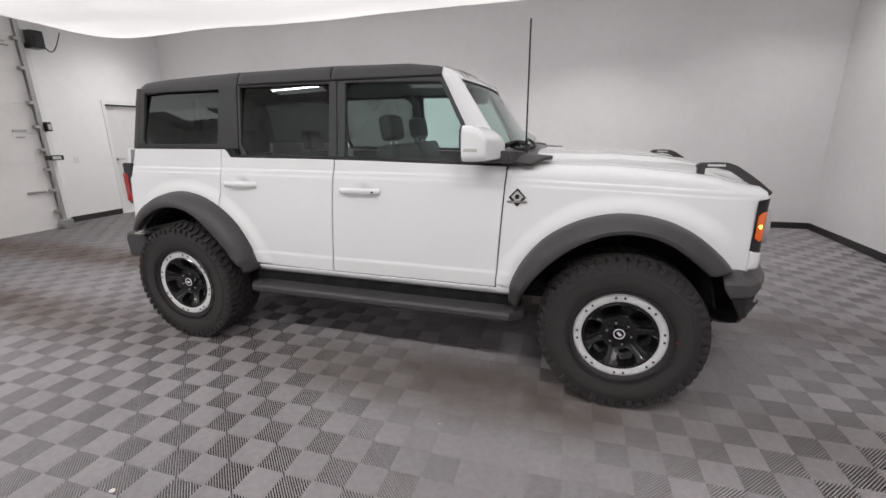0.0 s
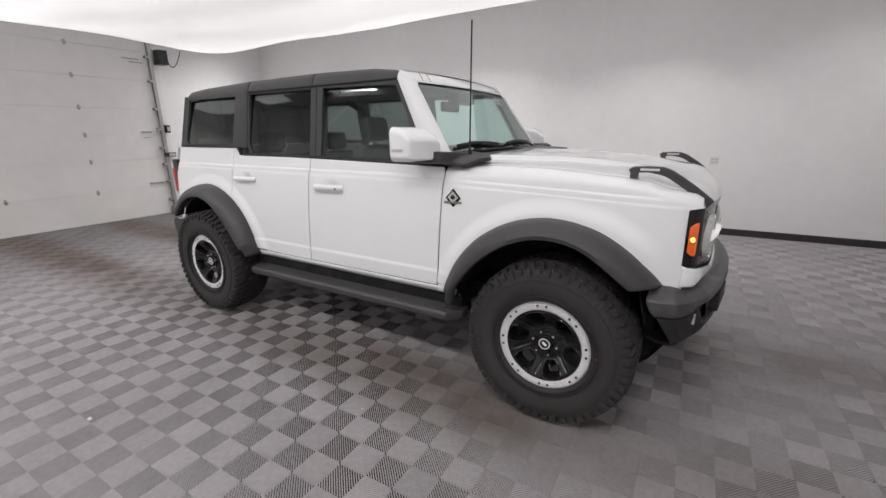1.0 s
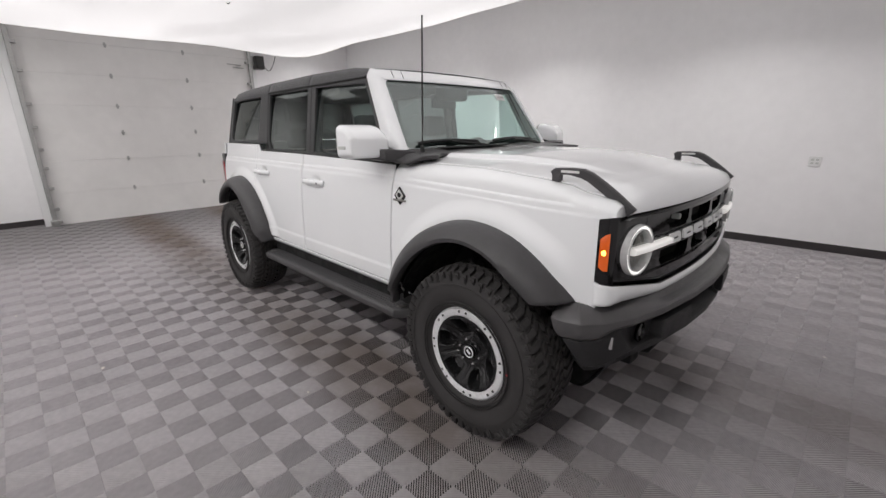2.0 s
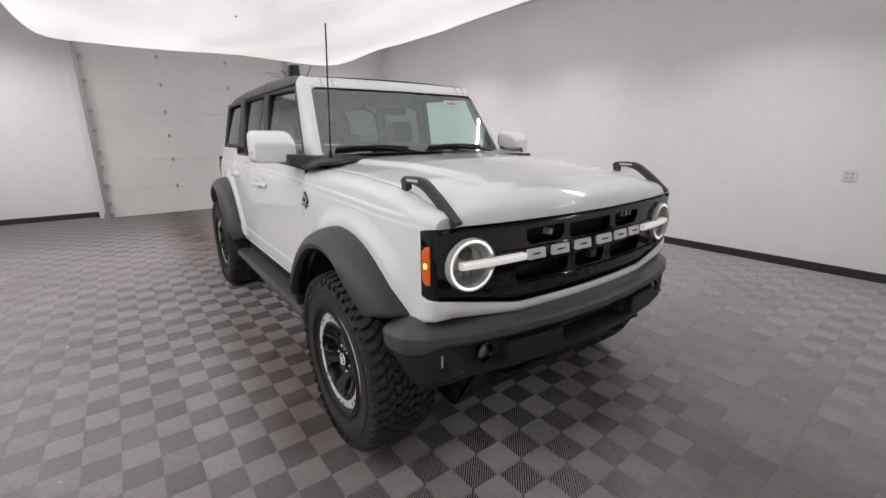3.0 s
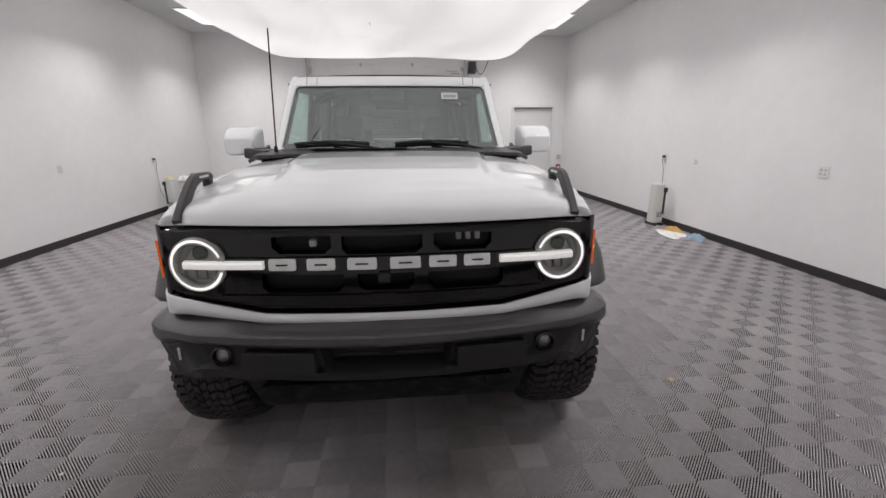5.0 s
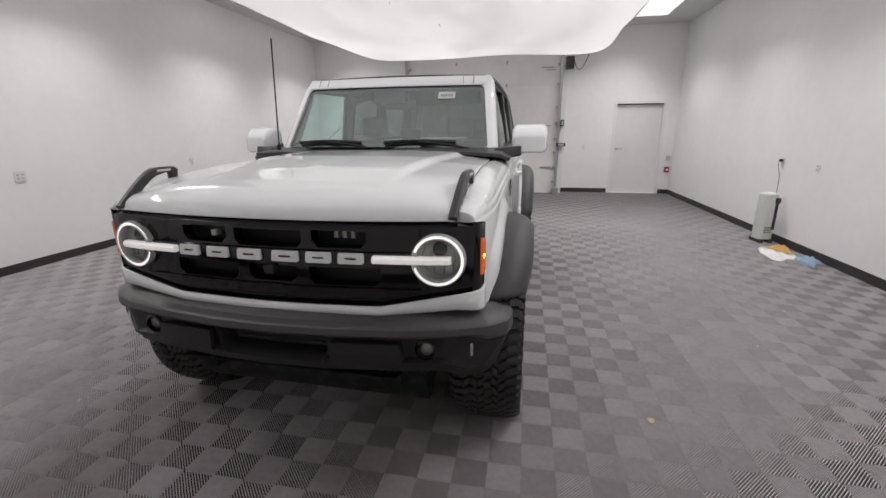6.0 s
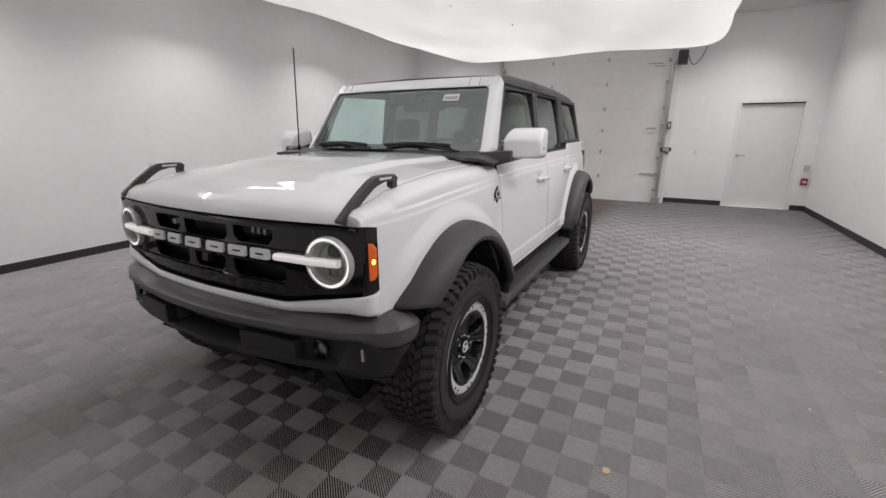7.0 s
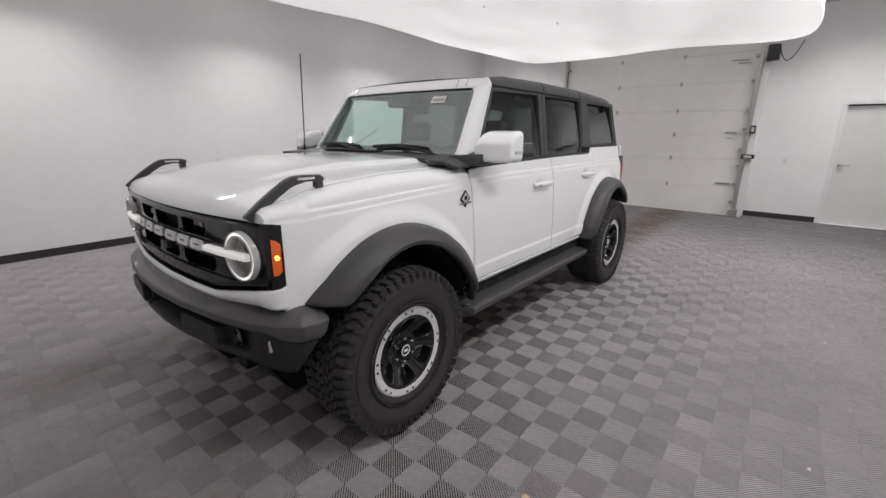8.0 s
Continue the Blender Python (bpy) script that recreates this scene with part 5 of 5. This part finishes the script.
# underbody
part("floor_pan", box(-2.0, 1.95, -0.70, 0.70, 0.50, 0.60, 0.02), M["under"], suv)
part("engine_bay", box(0.93, 1.93, -0.50, 0.50, 0.60, 1.18, 0.02), M["under"], suv)
part("firewall", box(0.86, 0.93, -0.78, 0.78, 0.60, 1.30, 0.01), M["under"], suv)
for s in (1, -1):
    part("frame_rail", box(-2.0, 2.08, *sorted((s * 0.40, s * 0.50)), 0.42, 0.52, 0.015), M["under"], suv)
    part("shock_absorber", rod([(WB + 0.02, s * 0.56, 0.45), (WB - 0.02, s * 0.50, 0.95)], 0.035, 12), M["under"], suv)
    part("control_arm", rod([(WB - 0.15, s * 0.30, 0.42), (WB, s * 0.66, 0.38), (WB + 0.15, s * 0.30, 0.42)], 0.025, 8), M["under"], suv)
part("rear_axle", rod([(-WB, -0.70, HUB_Z), (-WB, 0.70, HUB_Z)], 0.045, 12), M["under"], suv)
part("differential", lathe([(0.0, -0.14), (0.10, -0.10), (0.14, 0.0), (0.10, 0.10), (0.0, 0.14)], 20, "y"), M["under"], suv).location = (-WB, 0, HUB_Z)
part("front_carrier", box(1.22, 1.78, -0.42, 0.42, 0.27, 0.50, 0.05), M["under"], suv)
# bash plate made deep, with side sheets added to block light under the bumper
part("front_skid", grid(lambda u, v: (2.12 - 0.62 * u, (-0.60 + 1.20 * v) * (1 - 0.12 * u), 0.55 - 0.30 * smooth01(0.0, 0.42, u)), 16, 8), M["under"], suv, "black bash plate, enlarged to shade the floor under the nose", thick=0.01)
for s in (1, -1):
    part("skid_side", grid(lambda u, v: (2.10 - 0.60 * u, s * (0.60 - 0.072 * u), (0.55 - 0.30 * smooth01(0.0, 0.42, u)) * (1 - v) + 0.56 * v), 12, 3), M["under"], suv, thick=0.008)
part("gearbox", box(-0.30, 0.75, -0.34, 0.34, 0.30, 0.52, 0.05), M["under"], suv)
part("fuel_tank", box(-1.15, -0.45, 0.05, 0.62, 0.32, 0.52, 0.05), M["under"], suv)
part("muffler", box(-1.15, -0.75, -0.42, 0.30, 0.40, 0.52, 0.05), M["under"], suv)

# cabin
part("dashboard", grid(lambda u, v: (0.86 - 0.42 * u, -0.74 + 1.48 * v, 1.315 + 0.02 * math.sin(math.pi * u) - 0.25 * max(0, u - 0.75) / 0.25), 16, 20), M["cabin"], suv, thick=0.02)
part("dash_face", box(0.40, 0.46, -0.72, 0.72, 0.95, 1.16, 0.02), M["cabin"], suv)
part("centre_screen", box(0.38, 0.405, -0.15, 0.15, 1.16, 1.33, 0.01), M["gloss"], suv)
bm = lathe([(0.175 + 0.016 * math.cos(k * math.pi / 4), 0.016 * math.sin(k * math.pi / 4)) for k in range(8)], 36, "z", True)
join(bm, box(-0.17, 0.17, -0.018, 0.018, -0.012, 0.012, 0.004))
join(bm, box(-0.05, 0.05, -0.05, 0.05, -0.02, 0.02, 0.012))
bm.transform(Matrix.Translation((0.32, 0.37, 1.24)) @ Euler((0, radians(-68), 0)).to_matrix().to_4x4())
part("steering_wheel", bm, M["cabin"], suv)
part("cabin_floor", box(-1.98, 0.86, -0.78, 0.78, 0.60, 0.64), M["cabin"], suv)
part("centre_console", box(-0.5, 0.42, -0.13, 0.13, 0.64, 0.98, 0.03), M["cabin"], suv)
part("headliner", box(-1.95, 0.30, -0.64, 0.64, 1.795, 1.805), M["cabin"], suv)


def seat(x, y, w, name, top):
    st = part(name, box(x - 0.05, x + (0.30 if w < 0.8 else 0.46), y - w / 2, y + w / 2, 0.70, 0.95, 0.06, seg=3), M["cabin"], suv)
    back = box(-0.07, 0.07, y - w / 2, y + w / 2, 0.0, top - 0.92, 0.055, seg=3)
    back.transform(Matrix.Translation((x - 0.02, 0, 0.88)) @ Euler((0, radians(-14), 0)).to_matrix().to_4x4())
    part("backrest", back, M["cabin"], st)
    for yy in ([y] if w < 0.8 else [y - 0.38, y + 0.38]):
        head = box(-0.05, 0.05, yy - 0.115, yy + 0.115, 0.0, 0.17, 0.045, seg=4)
        head.transform(Matrix.Translation((x - 0.17, 0, top - 0.03)) @ Euler((0, radians(-8), 0)).to_matrix().to_4x4())
        part("headrest", head, M["cabin"], st)
        for d in (-0.05, 0.05):
            part("headrest_post", rod([(x - 0.165, yy + d, top - 0.08), (x - 0.19, yy + d, top + 0.03)], 0.007), M["chrome"], st)


seat(0.05, 0.37, 0.50, "front_seat", 1.455)
seat(0.13, -0.37, 0.50, "front_seat", 1.455)
seat(-1.02, 0.0, 1.24, "rear_seat", 1.36)
for s in (1, -1):
    part("door_card", box(-1.0, 0.80, *sorted((s * 0.765, s * 0.80)), 0.66, 1.30, 0.01), M["cabin"], suv)
    part("roll_bar", rod([(-0.25, s * 0.72, 1.30), (-0.26, s * 0.66, 1.72), (-0.27, s * 0.5, 1.78)], 0.035, 10), M["cabin"], suv)
    part("roll_bar", rod([(-1.1, s * 0.72, 1.30), (-1.1, s * 0.66, 1.72), (-1.1, s * 0.5, 1.78)], 0.035, 10), M["cabin"], suv)


# wheels: built once on the left, outer face to +y
def polar_box(bm, a0, a1, y0, y1, r0, r1, skew=0.0, fall=0.0):
    vs = []
    for top, q in ((0, 0.0), (1, 0.10)):
        for y, sk in ((y0, 0.0), (y1, skew)):
            r = r1 - (fall if y == y1 else 0) if top else r0
            w = (a1 - a0) * q / 2
            for a in (a0 + sk + w, a1 + sk - w):
                vs.append(bm.verts.new((r * math.cos(a), y, r * math.sin(a))))
    for f in ((4, 5, 7, 6), (0, 1, 5, 4), (2, 6, 7, 3), (0, 4, 6, 2), (1, 3, 7, 5)):
        bm.faces.new([vs[k] for k in f])


def tyre_mesh():
    half = [(0.230, 0.118), (0.236, 0.130), (0.255, 0.139), (0.290, 0.152), (0.335, 0.157), (0.380, 0.152), (0.400, 0.143), (0.408, 0.130), (0.414, 0.10), (0.418, 0.05)]
    prof = half + [(0.419, 0.0)] + [(r, -y) for r, y in half[::-1]]
    carcass = lathe(prof, 96, "y")
    bm = bmesh.new()
    n = 52
    p = 2 * math.pi / n
    for k in range(n):
        a = p * k
        for sgn in (1, -1):
            h = 0.0 if sgn > 0 else 0.5
            polar_box(bm, a + h * p, a + (h + 0.64) * p, sgn * 0.098, sgn * 0.147, 0.398, 0.4335, 0.03 * sgn, 0.013)
            # middle rows of stepped blocks
            polar_box(bm, a + (h + 0.30) * p, a + (h + 1.06) * p, sgn * 0.066, sgn * 0.093, 0.415, 0.435, 0.05 * sgn)
            polar_box(bm, a + (h + 0.08) * p, a + (h + 0.80) * p, sgn * 0.036, sgn * 0.060, 0.415, 0.435, -0.03 * sgn)
            polar_box(bm, a + (h + 0.45) * p, a + (h + 1.15) * p, sgn * 0.003, sgn * 0.030, 0.415, 0.435, 0.04 * sgn)
            # side lugs below the shoulder, long and short by turns, each with a raised step
            lo = 0.370 if k % 2 else 0.384
            polar_box(bm, a + h * p, a + (h + 0.60) * p, sgn * 0.138, sgn * 0.1585, lo, 0.419, 0.0, 0.006)
            polar_box(bm, a + (h + 0.16) * p, a + (h + 0.52) * p, sgn * 0.150, sgn * 0.1630, lo + 0.006, 0.406, 0.0, 0.004)
    # raised bands on the side wall
    for r in (0.352, 0.268, 0.252):
        for k in range(96):
            a = 2 * math.pi * k / 96
            polar_box(carcass, a, a + 2 * math.pi / 96, 0.150, 0.1595, r - 0.002, r + 0.002)
    bmesh.ops.recalc_face_normals(bm, faces=bm.faces)
    bmesh.ops.recalc_face_normals(carcass, faces=carcass.faces)
    return carcass, bm


def wheel():
    w = part("wheel", lathe([(0.19, 0.112), (0.186, 0.08), (0.18, 0.0), (0.19, -0.10), (0.22, -0.125), (0.232, -0.125)], 48, "y"), M["rim"], suv, "black alloy wheel with bright bolted ring")
    carcass, lugs = tyre_mesh()
    part("tyre", carcass, M["rubber"], w, "black all-terrain tyre", smooth=30)
    tagged(part("tread", lugs, M["rubber"], w, "chunky tread blocks", smooth=0), kind="stuff")
    part("rim_ring", lathe([(0.186, 0.10), (0.188, 0.124), (0.194, 0.134), (0.205, 0.138), (0.228, 0.138), (0.236, 0.132), (0.238, 0.118)], 72, "y"), M["alloy"], w, "machined bright ring")
    bolt = lathe([(0.0, 0.004), (0.004, 0.004), (0.0065, 0.003), (0.0065, 0.0)], 10, "y")
    first = part("ring_bolt", bolt, M["black_box"], w)
    for k in range(16):
        a = 2 * math.pi * (k // 2 + (0.13 if k % 2 else -0.13)) / 8
        m = Matrix.Translation((0.216 * math.cos(a), 0.1375, 0.216 * math.sin(a)))
        if k == 0:
            first.matrix_basis = m
        else:
            share("ring_bolt", first, w, m)
    def face(u, v):
        a, rad = 2 * math.pi * u, 0.045 + 0.147 * v
        k = round((a - math.pi / 6) / (math.pi / 3))
        d = a - math.pi / 6 - k * math.pi / 3
        tu, tv = rad * math.sin(d), rad * math.cos(d) - 0.139
        q = (abs(tu / (0.039 + 0.26 * tv)) ** 3.0 + abs(tv / 0.037) ** 3.0) ** (1 / 3.0)
        y = 0.082 + 0.055 * smooth01(0.25, 1.0, v)
        lip = 0.009 * math.exp(-((q - 1.13) / 0.07) ** 2)
        # shallow groove down the middle of each spoke
        e = abs(rad * math.sin(math.pi / 6 - abs(d)))
        groove = 0.006 * (1 - smooth01(0.004, 0.010, e)) * smooth01(0.08, 0.10, rad) * (1 - smooth01(0.165, 0.180, rad))
        return (rad * math.cos(a), y + lip - groove - 0.060 * (1 - smooth01(0.84, 1.00, q)), rad * math.sin(a))
    part("wheel_face", grid(face, 240, 44, True), M["rim"], w, "gloss black face with six pockets", smooth=50)
    part("bead_lip", lathe([(0.1895, 0.100), (0.1875, 0.126), (0.1850, 0.128), (0.1815, 0.124), (0.1805, 0.112)], 72, "y"), M["chrome"], w, "polished inner lip")
    part("hub", lathe([(0.050, 0.06), (0.0495, 0.084), (0.047, 0.0865), (0.040, 0.087), (0.036, 0.096)], 36, "y"), M["rim"], w)
    cap = part("centre_cap", lathe([(0.036, 0.098), (0.034, 0.108), (0.029, 0.111), (0.0, 0.112)], 30, "y"), M["gloss"], w)
    part("cap_ring", lathe([(0.030, 0.111), (0.0285, 0.1135), (0.025, 0.1135), (0.024, 0.111)], 30, "y"), M["alloy"], w)
    part("cap_mark", box(-0.013, 0.013, 0.112, 0.1135, -0.007, 0.008, 0.001), M["alloy"], w)
    nut = lathe([(0.0, 0.022), (0.006, 0.021), (0.0095, 0.016), (0.0105, 0.0)], 6, "y")
    first = part("lug_nut", nut, M["chrome"], w)
    for k in range(6):
        a = math.pi / 3 * k + math.pi / 2
        m = Matrix.Translation((0.063 * math.cos(a), 0.087, 0.063 * math.sin(a)))
        if k == 0:
            first.matrix_basis = m
        else:
            share("lug_nut", first, w, m)
    part("brake_disc", lathe([(0.06, 0.012), (0.165, 0.012), (0.165, -0.014), (0.06, -0.014)], 40, "y"), M["disc"], w)
    part("brake_calliper", box(0.10, 0.172, -0.045, 0.034, -0.06, 0.06, 0.015), M["disc"], w)
    return w


w0 = wheel()
w0.matrix_basis = pose(WB, HUB_Y, HUB_Z)
wheels = [w0]
for x, s, roll in ((-WB, 1, 23), (WB, -1, 41), (-WB, -1, 12)):
    wheels.append(copy_thing(w0, pose(x, s * HUB_Y, HUB_Z, 0, roll if s > 0 else -roll, 0 if s > 0 else 180)))
for wh, at in ((wheels[0], (-0.268, 0.1585, 0.0)), (wheels[2], (0.268, -0.1585, 0.01))):
    dot = part("paint_dot", lathe([(0.0, 0.0012), (0.005, 0.001), (0.006, 0.0)], 10, "y"), M["red"], wh, "small red paint mark")
    dot.location = wh.matrix_basis.to_3x3().inverted() @ Vector(at)


# ---- floor of ribbed interlocking tiles ----
CELL = 0.1514
TURN = radians(0.94)
RIB_DEPTH = 0.016
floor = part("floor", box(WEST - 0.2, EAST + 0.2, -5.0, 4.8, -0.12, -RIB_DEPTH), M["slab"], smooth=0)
tagged(floor, "grey ribbed interlocking plastic tile floor", "floor", kind="structure")


def tile_shape():
    """Four squares of slanting ribs, set as nested diamonds round the tile's middle."""
    verts, faces = [], []
    n, c = 20, CELL
    for sx in (1, -1):
        for sy in (1, -1):
            for k in range(n):
                rows = []
                for q, z in ((k + 0.285, -RIB_DEPTH), (k + 0.29, -0.004), (k + 0.315, -0.0012), (k + 0.36, 0.0), (k + 0.64, 0.0), (k + 0.685, -0.0012), (k + 0.71, -0.004), (k + 0.715, -RIB_DEPTH)):
                    q *= 2 * c / n
                    a, e = ((0, q), (q, 0)) if q <= c else ((q - c, c), (c, q - c))
                    rows.append([(sx * min(max(x, 0.0003), c - 0.0003), sy * min(max(y, 0.0003), c - 0.0003), z) for x, y in (a, e)])
                b = len(verts)
                verts += [p for r in rows for p in r]
                for i in range(7):
                    f = (b + 2 * i, b + 2 * i + 1, b + 2 * i + 3, b + 2 * i + 2)
                    faces.append(f if sx * sy > 0 else f[::-1])
    return verts, faces


verts, faces = tile_shape()
tile_mesh = bpy.data.meshes.new("tile")
tile_mesh.from_pydata(verts, [], faces)
tile_mesh.materials.append(M["tile"])
va = np.array(verts)
ct, st = math.cos(TURN), math.sin(TURN)
rest_v, rest_f, rest_n = [], [], 0
for i in range(-32, 24):
    for j in range(-20, 26):
        u, v = i * 2 * CELL, j * 2 * CELL
        x, y = 0.317 + u * ct - v * st, -1.437 + u * st + v * ct
        if not (WEST - 0.1 < x < EAST + 0.1 and south(x) - 0.12 < y < north(x) + 0.12):
            continue
        if -0.1 < x < 4.3 and -3.15 < y < 2.95:
            ob = new("tile", tile_mesh)
            ob.parent = floor
            ob.matrix_basis = pose(x, y, 0, 0, 0, 0.94)
        else:
            w = np.empty_like(va)
            w[:, 0] = x + va[:, 0] * ct - va[:, 1] * st
            w[:, 1] = y + va[:, 0] * st + va[:, 1] * ct
            w[:, 2] = va[:, 2]
            rest_v.extend(w.tolist())
            rest_f.extend(tuple(k + rest_n for k in f) for f in faces)
            rest_n += len(verts)
field = bpy.data.meshes.new("tile_field")
field.from_pydata(rest_v, [], rest_f)
field.materials.append(M["tile"])
fo = new("tile_field", field)
fo.parent = floor
tagged(fo, kind="stuff")
